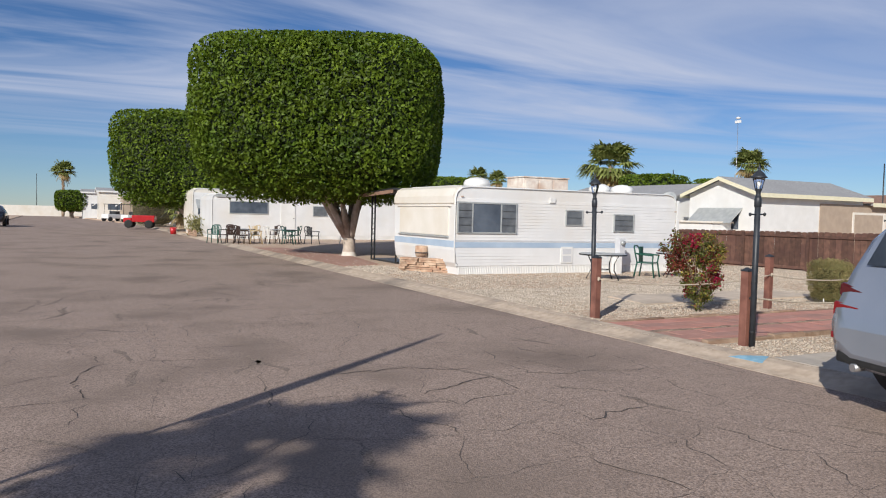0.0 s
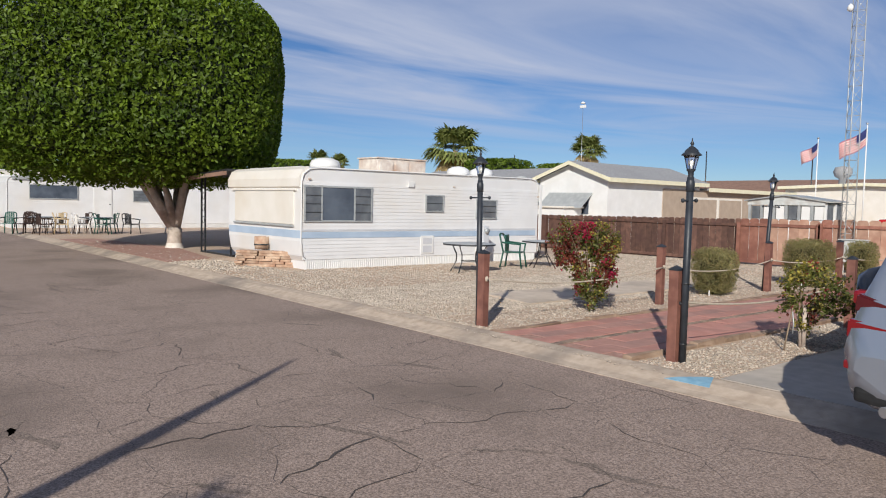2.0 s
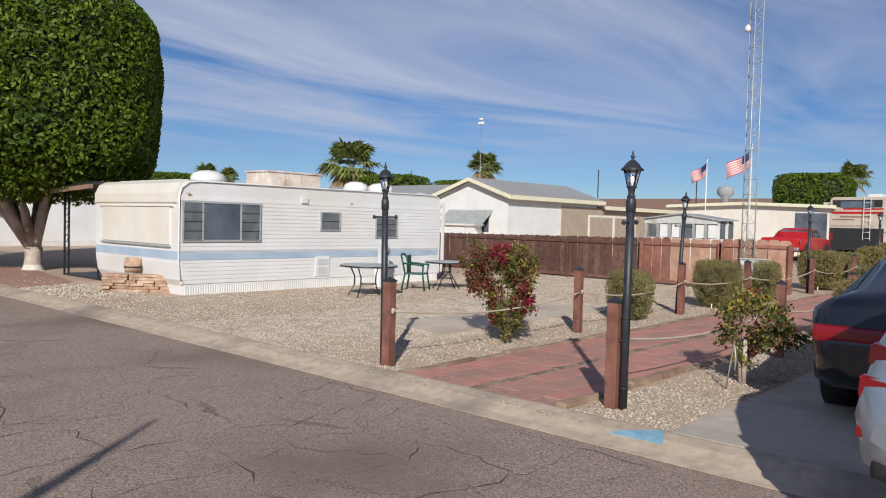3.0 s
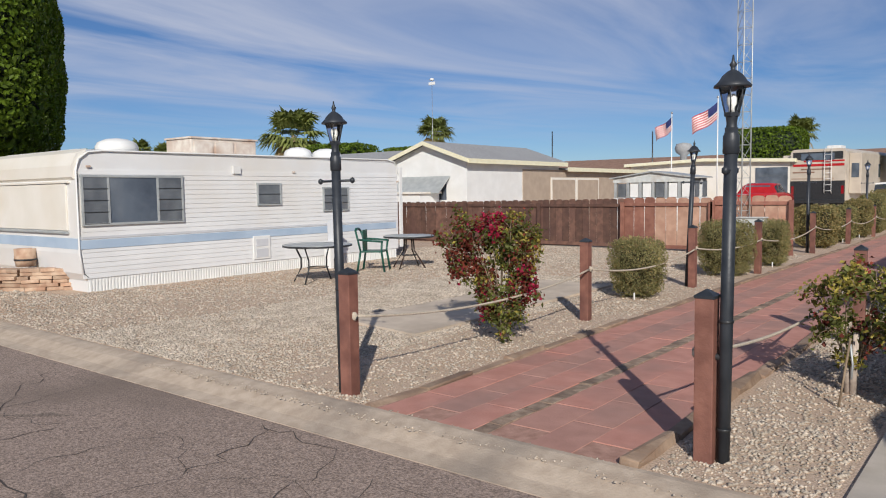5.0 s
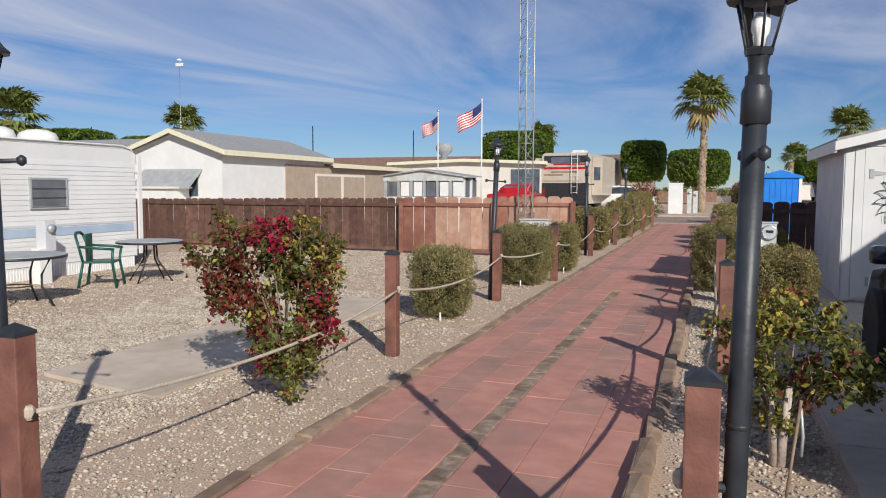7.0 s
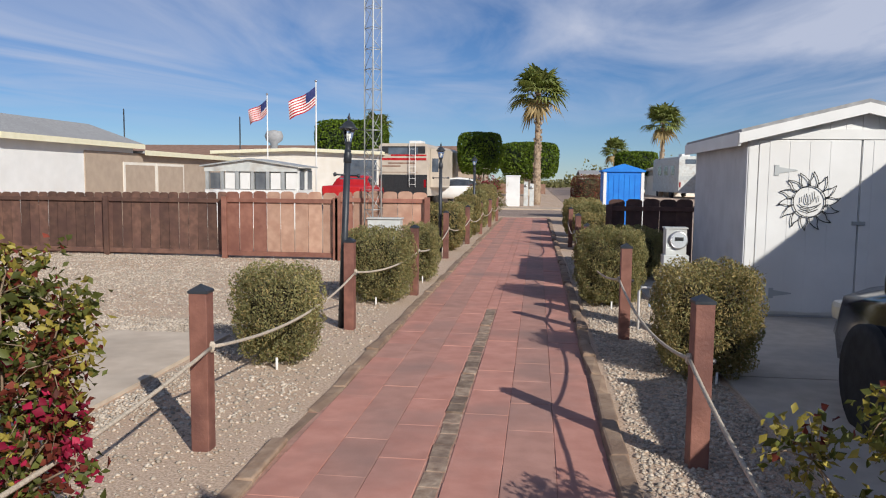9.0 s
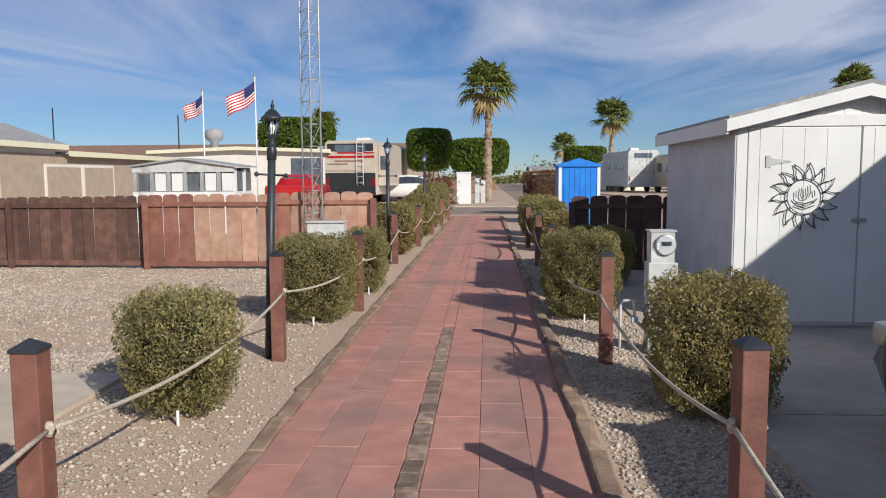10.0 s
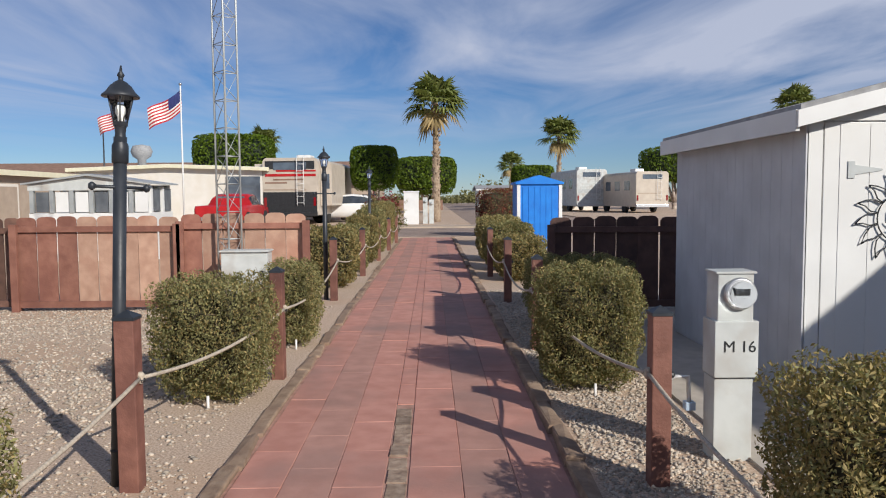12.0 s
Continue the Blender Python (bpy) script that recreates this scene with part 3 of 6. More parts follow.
def vine_bush(x, y, lobes, turn, label, seed, size=1.0, dense=1.0):
    """A loose flowering bush: forked stems, and lobes of leaves and papery bracts (across, height, radius, mix)."""
    rng = np.random.default_rng(seed)
    t = thing("flowering_bush", x, y, 0, turn, label, "bush", "bougainvillea bushes")
    for i in range(4):
        a = rng.uniform(0, 6.28)
        part("stem", tube(B(), [(0.03 * math.cos(a), 0.03 * math.sin(a), -0.05), (0.05 * math.cos(a), 0.05 * math.sin(a), 0.16), (0.1 * math.cos(a), 0.1 * math.sin(a), 0.5 * size)], [0.026, 0.019, 0.01], 7), "bark", t, "pale twisted stem")
    bm = B()
    cen, kind = [], []
    for u, z, rad, mix in lobes:
        for back in (-1, 1):
            c = Vector((u + rng.normal() * 0.04, back * abs(rng.normal(0.1, 0.09)), z + rng.normal() * 0.03)) * size
            rr = rad * size
            root = Vector((0.04 * math.copysign(1, u), 0, min(z * 0.5, 0.3) * size))
            tube(bm, [root, root.lerp(c, 0.5) + Vector((0, 0, 0.04)), c], [0.009, 0.006, 0.003], 4, cap=False)
            for j in range(int(9 * rad / 0.15)):
                d = Vector(rng.normal(size=3)).normalized()
                tip = c + d * rr * rng.uniform(0.75, 1.3)
                tube(bm, [c, c.lerp(tip, 0.6) + Vector((0, 0, 0.02)), tip], [0.004, 0.003, 0.0012], 3, cap=False)
                own = rng.choice(4, p=LEAF_MIX[mix])
                for k in range(int(26 * dense)):
                    f = 1.05 - 0.75 * rng.random() ** 1.4
                    cen.append(np.array(c.lerp(tip, f)) + rng.normal(size=3) * 0.03 * size)
                    kind.append(own if rng.random() < 0.7 else rng.choice(4, p=LEAF_MIX[mix]))
    tagged(part("twig_growth", bm, "twig", t), kind="stuff")
    cen, kind = np.array(cen), np.array(kind)
    for k, (nm, mt, ln, wd) in enumerate([("bloom", "boug_red", 0.04, 0.034), ("faded_bloom", "boug_dark", 0.04, 0.03), ("yellow_leafage", "boug_yellow", 0.042, 0.024), ("leafage", "boug_leaf", 0.046, 0.028)]):
        sel = cen[kind == k]
        if len(sel):
            tagged(part(nm, quads(nm, sel, rng.normal(size=sel.shape) + np.array([0, 0, 0.3]), ln * size ** 0.5, wd * size ** 0.5, rng), mt, t), kind="stuff")
    return t


RED_BUSH = [(-0.57, 1.0, 0.2, "d"), (-0.38, 1.16, 0.18, "d"), (-0.16, 1.2, 0.15, "c"), (0.08, 1.22, 0.19, "o"), (0.27, 1.13, 0.15, "o"), (0.27, 0.93, 0.16, "o"), (-0.02, 0.95, 0.2, "g"), (-0.3, 0.9, 0.18, "d"),
            (-0.46, 0.76, 0.12, "d"), (-0.2, 0.71, 0.14, "d"), (0.15, 0.76, 0.16, "o"), (0.2, 0.7, 0.1, "c"), (-0.23, 0.42, 0.14, "c"), (-0.1, 0.53, 0.15, "g"), (0.22, 0.56, 0.12, "o"), (0.3, 0.56, 0.07, "c"), (0.16, 0.42, 0.09, "d"), (0.06, 0.37, 0.14, "y"), (-0.12, 0.24, 0.08, "g"), (0.02, 0.16, 0.07, "y")]
vine_bush(-9.97, 10.74, RED_BUSH, 31, "bougainvillea with crimson bracts and dark faded leaves", 61, 0.95)
DRY_BUSH = [(-0.03, 0.95, 0.15, "y"), (-0.12, 0.74, 0.15, "y"), (-0.15, 0.56, 0.12, "g"), (0.18, 0.82, 0.17, "y"), (0.36, 0.68, 0.17, "g"), (0.44, 0.56, 0.12, "y"), (0.08, 0.52, 0.16, "o"), (0.22, 0.58, 0.14, "g"), (0.0, 0.28, 0.1, "y")]
vine_bush(-6.82, 10.58, DRY_BUSH, 18, "sparse bougainvillea with green and yellowing leaves", 62, 0.92, dense=0.8)


def palm(x, y, height, crown, label, seed, trunk_r=0.17, fronds=46, group="palms", skirt=3):
    """A fan palm: rough trunk with leaf-base stubs, fan fronds on stalks."""
    rng = np.random.default_rng(seed)
    t = thing("palm_tree", x, y, 0, 0, label, "palm tree", group)
    bm = B()
    k = 14
    lathe(bm, [(trunk_r * (1.35 - 0.5 * min(1, i / k * 1.6)) * (1.08 if i % 2 else 0.97), -0.1 + (height + 0.1) * i / k) for i in range(k + 1)], 12)
    part("trunk", bm, "palm_bark", t)
    bm = B()
    for i in range(int(height * 22)):
        z = height * (0.12 + 0.88 * rng.random())
        a = rng.uniform(0, 6.28)
        r = trunk_r * 1.02
        box(bm, -0.05, -0.01, 0, 0.05, 0.035, 0.11, m=Matrix.Translation((r * math.cos(a), r * math.sin(a), z)) @ pose(0, 0, 0, 0, 0, math.degrees(a) - 90) @ pose(0, 0, 0, -22))
    tagged(part("rough_bark", bm, "palm_bark", t), kind="stuff")
    for grp, mt, cnt in (("frond", "frond", fronds), ("dry_frond", "frond_dry", skirt)):
        for i in range(cnt):
            a = 2.4 * i + rng.uniform(-0.2, 0.2)
            up = rng.uniform(-0.35, 1.25) if grp == "frond" else rng.uniform(-1.2, -0.6)
            v, f = [], []
            stalk = crown * rng.uniform(0.4, 0.55)
            d = Vector((math.cos(a) * math.cos(up), math.sin(a) * math.cos(up), math.sin(up)))
            side = Vector((-math.sin(a), math.cos(a), 0))
            nrm = d.cross(side)
            o = Vector((0, 0, height - 0.1))
            hub = o + d * stalk
            v += [o + side * 0.02, hub + side * 0.012, hub - side * 0.012, o - side * 0.02]
            f.append((0, 1, 2, 3))
            for j in range(15):
                b = (j - 7) / 7 * 1.75
                L = crown * 0.72 * (1 - 0.3 * abs(b) / 1.75) * rng.uniform(0.85, 1.05)
                q = d * math.cos(b) + side * math.sin(b)
                s2 = q.cross(nrm).normalized() * L * 0.075
                m1 = hub + q * L * 0.6 + nrm * 0.02
                tip = hub + q * L - Vector((0, 0, L * rng.uniform(0.12, 0.42)))
                n0 = len(v)
                v += [hub, m1 + s2, tip, m1 - s2]
                f += [(n0, n0 + 1, n0 + 2, n0 + 3)]
            me = bpy.data.meshes.new(grp)
            me.from_pydata([tuple(c) for c in v], [], f)
            part(grp, me, mt, t)
    return t


palm(-8.8, 49.8, 6.0, 1.6, "fan palm with a rough trunk across the cross street", 71)
palm(1.65, 77.9, 6.6, 1.9, "tall fan palm beyond the lots", 72)
palm(-1.15, 94.5, 4.8, 1.6, "fan palm far down the street", 73)
palm(-27.0, 89.0, 6.9, 1.9, "far fan palm behind a clipped tree", 74)
palm(22.3, 78.0, 9.0, 2.0, "far fan palm above the shed roof", 75)
palm(-50.6, 42.6, 5.9, 2.6, "broad fan palm behind the trailer", 76, fronds=44)
palm(-42.8, 50.2, 6.2, 1.5, "fan palm behind the white house", 77)
palm(-76.0, 44.4, 6.2, 1.3, "small far fan palm", 78)
palm(-74.0, 45.8, 5.8, 1.2, "small far fan palm", 79)
palm(-130.0, 2.0, 7.0, 1.9, "fan palm at the far end of the street", 80)
palm(-60.0, 9.5, 1.3, 1.2, "short palm with a thick trunk by the street", 81, 0.3, 20)
palm(0.45, -5.25, 5.0, 1.08, "tall fan palm across the street", 82, fronds=26)


# ---- posts, lamps, ropes ----
def bollard(x, y, h=1.0, turn=0.0, lean=0.0):
    t = thing("rope_post", x, y, 0, turn, "red-brown square wooden post with a low pyramid top", "post", "rope posts")
    bm = box(B(), -0.052, -0.052, -0.15, 0.052, 0.052, h - 0.035, 0.006)
    part("post", bm, "post", t)
    part("cap", lathe(B(), [(0.079, h - 0.04), (0.079, h - 0.025), (0.004, h + 0.01)], 4, square=True), "pole", t, "dark pyramid cap")
    part("eyelet", lathe(B(), [(0.018, 0), (0.018, 0.02), (0.01, 0.03)], 8, pose(0.052, 0, h * 0.62, 0, 90)), "dark", t)
    return t


def lamp_post(x, y, h=2.35, lean=(0, 0), bar=1.6, turn=8, label="black lamp post with a glass lantern and crossbar"):
    t = thing("lamp_post", x, y, 0, 0, label, "lamp post", "lamp posts")
    t.matrix_basis = pose(x, y, 0, lean[0], lean[1], turn)
    top = h - 0.375
    part("pole", tube(B(), [(0, 0, -0.1), (0, 0, top)], [0.036, 0.034], 14), "pole", t)
    part("collar", lathe(B(), [(0.034, top - 0.14), (0.042, top - 0.135), (0.042, top - 0.045), (0.03, top - 0.02), (0.026, top + 0.02), (0.03, top + 0.05), (0.036, top + 0.065)], 14), "pole", t)
    part("crossbar", tube(B(), [(-0.14, 0, bar), (0.14, 0, bar)], 0.009, 8), "pole", t)
    for s in (-1, 1):
        part("knob", lathe(B(), [(0.004, -0.022), (0.018, -0.011), (0.018, 0.011), (0.004, 0.022)], 10, Matrix.Translation((s * 0.15, 0, bar))), "pole", t)
    for sz in (0.18, 0.78):
        part("strap", lathe(B(), [(0.037, sz), (0.039, sz + 0.002), (0.039, sz + 0.014), (0.037, sz + 0.016)], 14), "dark", t)
    z = top + 0.062
    q = 0.7
    lan = part("lantern", lathe(B(), [(0.056 * q, z - 0.005), (0.062 * q, z + 0.012), (0.05 * q, z + 0.018)], 6), "pole", t)
    for k in range(6):
        a = math.pi / 3 * k
        part("glazing_bar", tube(B(), [(0.052 * q * math.cos(a), 0.052 * q * math.sin(a), z + 0.01), (0.1 * q * math.cos(a), 0.1 * q * math.sin(a), z + 0.15)], 0.004, 4), "pole", lan)
        a2 = a + math.pi / 3
        g = B()
        g.faces.new([g.verts.new(c) for c in ((0.05 * q * math.cos(a), 0.05 * q * math.sin(a), z + 0.016), (0.05 * q * math.cos(a2), 0.05 * q * math.sin(a2), z + 0.016), (0.097 * q * math.cos(a2), 0.097 * q * math.sin(a2), z + 0.148), (0.097 * q * math.cos(a), 0.097 * q * math.sin(a), z + 0.148))])
        pane = part("pane", g, "glass", lan)
        pane.visible_shadow = False
    part("bulb", lathe(B(), [(0.009, z + 0.012), (0.01, z + 0.045), (0.02, z + 0.065), (0.019, z + 0.095), (0.006, z + 0.115)], 10), "bulb", lan, "white candle bulb")
    part("roof", lathe(B(), [(0.136 * q, z + 0.145), (0.138 * q, z + 0.155), (0.105 * q, z + 0.176), (0.078 * q, z + 0.205), (0.04 * q, z + 0.228), (0.018 * q, z + 0.236), (0.018 * q, z + 0.25), (0.028 * q, z + 0.262), (0.012 * q, z + 0.282), (0.004, z + 0.313)], 12), "pole", lan)
    return t


LEFT = [(-9.79, 8.4), (-9.86, 12.27), (-9.89, 15.78), (-9.61, 18.2), (-9.77, 23.03), (-9.66, 26.5), (-9.6, 30.0), (-9.55, 33.5), (-9.5, 37.0)]
RIGHT = [(-7.2, 8.6), (-7.08, 12.43), (-7.1, 15.77), (-7.25, 19.3), (-7.2, 22.68), (-7.18, 26.2)]
for bx, by in LEFT + RIGHT:
    bollard(bx, by, 0.95, random.uniform(-6, 6))
lamp_post(-9.885, 8.42, 2.19, (0, -0.8))
lamp_post(-7.11, 8.62, 2.2, (0.8, -1.2), turn=98)
lamp_post(-10.0, 15.85, 2.24, (0.4, 2.4), turn=50)
lamp_post(-9.9, 23.12, 2.3, label="black lamp post behind the sheared shrubs")
lamp_post(-9.8, 30.0, 2.3, label="black lamp post behind the sheared shrubs")


def rope(a, b, sag, r=0.011, h=0.6):
    t = thing("rope", a[0], a[1], 0, 0, "weathered rope slung between two posts", "rope", "slung ropes")
    p, q = Vector((0, 0, h)), Vector((b[0] - a[0], b[1] - a[1], h))
    pts = [p.lerp(q, k / 18) - Vector((0, 0, sag * 4 * (k / 18) * (1 - k / 18))) for k in range(19)]
    ob = part("strand", tube(B(), pts, r, 7), "rope", t)
    part("knot", lathe(B(), [(0.012, -0.03), (0.022, -0.015), (0.022, 0.015), (0.012, 0.03)], 8, Matrix.Translation(p)), "rope", t)
    return t


for row, off in ((LEFT, 0.06), (RIGHT, -0.06)):
    for a, b in zip(row, row[1:]):
        rope((a[0] + off, a[1]), (b[0] + off, b[1]), 0.13 if abs(b[1] - a[1]) > 3 else 0.08)


# ---- fences ----
def fence(x0, x1, y, h, board, mat, label, name="fence", posts=2.4, scallop=True, sink=0.0, gap=0.006, red=0, frame_mat=None):
    """Vertical boards with clipped tops on two rails and posts, boards facing the street."""
    t = thing(name, x0, y, 0, 0, label, "fence")
    n = max(1, round((x1 - x0) / board))
    w = (x1 - x0) / n
    c = w * 0.16
    hw = w / 2 - gap
    shared = []
    for v in range(3):
        hh = h + (v - 1) * 0.008
        ol = [(-hw, 0.05), (hw, 0.05), (hw, hh - c), (hw - c * 0.7, hh - c * 0.25), (hw - c * 1.6, hh), (-hw + c * 1.6, hh), (-hw + c * 0.7, hh - c * 0.25), (-hw, hh - c)] if scallop else [(-hw, 0.05), (hw, 0.05), (hw, hh), (-hw, hh)]
        for bm_mat in ((mat, "fence_red") if red else (mat,)):
            me = mesh_of(prism(B(), ol, "y", 0, 0.02), "board")
            me.materials.append(M[bm_mat])
            shared.append(me)
    for i in range(n):
        f = i / n
        k = (i * 7 + i // 3) % 3
        part("board", shared[2 * k + (1 if i < red else 0)] if red else shared[k], mat, t, at=pose((i + 0.5) * w, random.uniform(-0.003, 0.003), -sink * (1 - f), 0, random.uniform(-0.5, 0.5)))
    mat = frame_mat or mat
    part("rail", box(B(), 0, -0.04, h - 0.21, x1 - x0, 0, h - 0.13, 0.004), mat, t)
    part("rail", box(B(), 0, -0.04, 0.05, x1 - x0, 0, 0.14, 0.004), mat, t)
    k = max(1, round((x1 - x0) / posts))
    for i in range(k + 1):
        px = (x1 - x0) * i / k
        part("post", box(B(), px - 0.05, -0.1, -0.2 - sink, px + 0.05, -0.042, h - 0.1, 0.006), mat, t)
    return t


fence(-24.0, -14.02, 22.3, 1.28, 0.2, "fence", "weathered dark brown board fence", sink=0.1)
fence(-14.0, -11.78, 22.2, 1.3, 0.28, "fence_light", "faded pink-brown board fence with wide boards", posts=2.35, red=3, frame_mat="fence_red", gap=0.009)
fence(-11.74, -10.02, 22.2, 1.33, 0.29, "fence_light", "faded pink-brown board fence with wide boards", posts=1.9, red=1, frame_mat="fence_red", gap=0.008)
fence(-6.72, -3.8, 21.8, 1.26, 0.29, "fence_dark", "dark brown board fence behind the shed", posts=2.9)


# ---- the trailer ----
def window(parent, name, x, y0, y1, z0, z1, splits, face=1, louvre=()):
    """A metal-framed window on a wall that faces +x (face 1): frame, panes, louvre slats."""
    w = part(name, box(B(), x, y0, z0, x + 0.012 * face, y1, z1), "winglass", parent)
    for a, b, c, d in ((y0 - 0.03, y1 + 0.03, z1 - 0.005, z1 + 0.03), (y0 - 0.02, y1 + 0.02, z0 - 0.03, z0 + 0.01), (y0 - 0.02, y0 + 0.015, z0, z1), (y1 - 0.015, y1 + 0.02, z0, z1)):
        part("window_frame", box(B(), x, a, c, x + 0.03 * face, b, d, 0.003), "grey", w)
    for s in splits:
        part("mullion", box(B(), x, s - 0.018, z0, x + 0.026 * face, s + 0.018, z1), "grey", w)
    for a, b, k in louvre:
        for i in range(k):
            za = z0 + (z1 - z0) * i / k
            part("slat", box(B(), x + 0.012 * face, a + 0.01, za + 0.004, x + 0.02 * face, b - 0.01, za + (z1 - z0) / k - 0.004), "slat", w)
            part("slat_clip", box(B(), x + 0.012 * face, a + 0.01, za - 0.003, x + 0.032 * face, b - 0.01, za + 0.006), "dark", w)
    return w


def trailer_home(x1, y0, y1, width, h, label, bodymat="trailer", stripe=True):
    t = thing("trailer", x1, y0, 0, 0, label, "trailer home", "trailers")
    L, W = y1 - y0, width
    # side profile along y, with rounded ends
    prof = [(0.14, 0.16), (0.05, 0.3), (0.0, 0.62), (0.0, h - 0.32), (0.06, h - 0.14), (0.2, h - 0.03), (0.45, h), (L - 0.35, h + 0.02), (L - 0.12, h - 0.03), (L - 0.02, h - 0.14), (L, h - 0.3), (L, 0.2)]
    part("body", prism(B(), prof, "x", -W, -0.02, 0.0), bodymat, t)
    # lapped metal siding
    step = 0.082
    zs = [0.22 + step * k for k in range(int((h - 0.45) / step) + 1)]
    saw = [(-0.03, zs[0])]
    for z in zs[:-1]:
        saw += [(0.0, z), (-0.008, z + step - 0.001)]
    saw.append((-0.03, zs[-1] - 0.001))
    bm = prism(B(), saw, "y", 0.05, L - 0.03)
    part("siding", bm, "trailer", t, "lapped white metal siding")
    part("roof_edge", tube(B(), [(0.0, a, b) for a, b in prof[1:11]], 0.016, 6), "white", t)
    part("roof_skin", prism(B(), [(-W, h - 0.02), (-W * 0.85, h + 0.05), (-W * 0.15, h + 0.05), (-0.01, h - 0.03)], "y", 0.3, L - 0.25), "white", t)
    if stripe:
        part("stripe", prism(B(), [(0.0, 0.69), (0.004, 0.69), (0.004, 0.83), (0.0, 0.83)], "y", 0.0, L - 0.1), "stripe", t, "faded light blue stripe")
        part("stripe", prism(B(), [(0.0, 0.845), (0.004, 0.845), (0.004, 0.885), (0.0, 0.885)], "y", 0.0, L - 0.1), "lightgrey", t, "thin grey stripe")
        part("stripe", box(B(), -W, -0.004, 0.69, -0.03, 0.003, 0.86), "stripe", t, "faded light blue stripe")
    # ribbed skirt
    k = int(L / 0.055)
    rib = [(-0.06, 0.12)]
    for i in range(k):
        ya, yb = 0.12 + (L - 0.2) * i / k, 0.12 + (L - 0.2) * (i + 0.5) / k
        yc = 0.12 + (L - 0.2) * (i + 1) / k
        rib += [(-0.03, ya), (-0.03, yb - 0.002), (-0.014, yb), (-0.014, yc - 0.002)]
    rib.append((-0.06, L - 0.08))
    bm = prism(B(), rib, "z", -0.05, 0.235)
    part("skirt", bm, "white", t, "white ribbed metal skirt")
    part("skirt_gap", box(B(), -0.05, 0.12, 0.222, -0.004, L - 0.1, 0.24), "dark", t, "dark gap over the skirt")
    part("edge_trim", tube(B(), [(0.004, 0.02, h - 0.36), (0.004, 0.0, 0.62), (0.004, 0.06, 0.3), (0.004, 0.12, 0.24)], 0.006, 5), "dark", t, "dark seam on the front corner")
    part("skirt", box(B(), -W + 0.1, 0.13, -0.05, -0.06, 0.16, 0.2), bodymat, t)
    return t


TX, TY = -17.48, 10.09
tr = trailer_home(TX, TY, 17.55, 3.75, 2.24, "white mobile home with a faded blue stripe and rounded front")
window(tr, "window", 0.002, 0.08, 1.82, 1.08, 1.82, (0.5, 1.36), 1, ((0.08, 0.5, 4), (1.36, 1.82, 4)))
window(tr, "window", 0.002, 3.44, 3.98, 1.33, 1.7, (), 1, ((3.44, 3.98, 2),))
window(tr, "window", 0.002, 5.12, 5.82, 1.17, 1.62, (), 1, ((5.12, 5.82, 3),))
part("vent", box(B(), 0.0, 2.88, 1.9, 0.04, 3.05, 2.03, 0.004), "white", tr, "small white vent")
acc = part("hatch", box(B(), -0.004, 3.3, 0.27, 0.018, 3.7, 0.72, 0.006), "white", tr)
part("hatch_panel", box(B(), 0.018, 3.36, 0.52, 0.024, 3.64, 0.66), "lightgrey", acc)
part("hatch_panel", box(B(), 0.018, 3.36, 0.31, 0.024, 3.64, 0.47), "lightgrey", acc)
for ly, lz in ((0.16, 1.97), (4.3, 1.93), (7.4, 1.75)):
    part("marker_lamp", box(B(), 0.0, ly, lz, 0.025, ly + 0.07, lz + 0.035, 0.008), "rust", tr)
# front end: covered window and rain lip
part("window_cover", box(B(), -3.35, -0.03, 0.98, -0.32, 0.005, 1.72, 0.01), "cream", tr, "cream shutter over the front window")
part("rain_lip", box(B(), -3.5, -0.05, 1.73, -0.2, 0.0, 1.76, 0.004), "cream", tr)
part("sill", box(B(), -3.4, -0.05, 0.93, -0.3, 0.0, 0.96, 0.004), "grey", tr)
part("front_bow", prism(B(), [(0.0, 1.78), (-0.05, 1.82), (-0.05, 2.0), (0.05, 2.2), (0.2, 2.27), (0.2, 1.78)], "x", -3.72, -0.04), "cream", tr)
part("corner_trim", box(B(), -0.02, 7.5, 0.24, 0.012, 7.6, 2.1, 0.004), "white", tr)
ped = thing("utility_pedestal", -17.0, 14.95, 0, 0, "white utility pedestal with a tap beside the trailer", "utility pedestal")
part("post", box(B(), -0.09, -0.11, -0.05, 0.09, 0.11, 0.55, 0.01), "white", ped)
part("box", box(B(), -0.1, 0.0, 0.5, 0.1, 0.2, 0.98, 0.01), "lightgrey", ped)
part("meter", lathe(B(), [(0.07, 0), (0.07, 0.05), (0.01, 0.06)], 12, pose(0.1, 0.1, 0.85, 0, 90)), "grey", ped)
part("tap", tube(B(), [(0, -0.1, 0.5), (0, -0.3, 0.52), (0, -0.34, 0.46)], 0.016, 6), "stripe", ped, "pale blue tap pipe")
cool = thing("roof_cooler", TX - 2.15, TY + 3.95, 2.28, 0, "rust-stained white evaporative cooler on the roof", "cooler")
part("housing", box(B(), -0.45, -0.8, 0, 0.45, 0.8, 0.38, 0.02), "rust", cool)
part("lid", box(B(), -0.48, -0.83, 0.381, 0.48, 0.83, 0.42, 0.01), "rust", cool)
for i in range(3):
    part("louvre", box(B(), 0.451, -0.74 + i * 0.5, 0.06, 0.47, -0.3 + i * 0.5, 0.32, 0.006), "rust", cool)
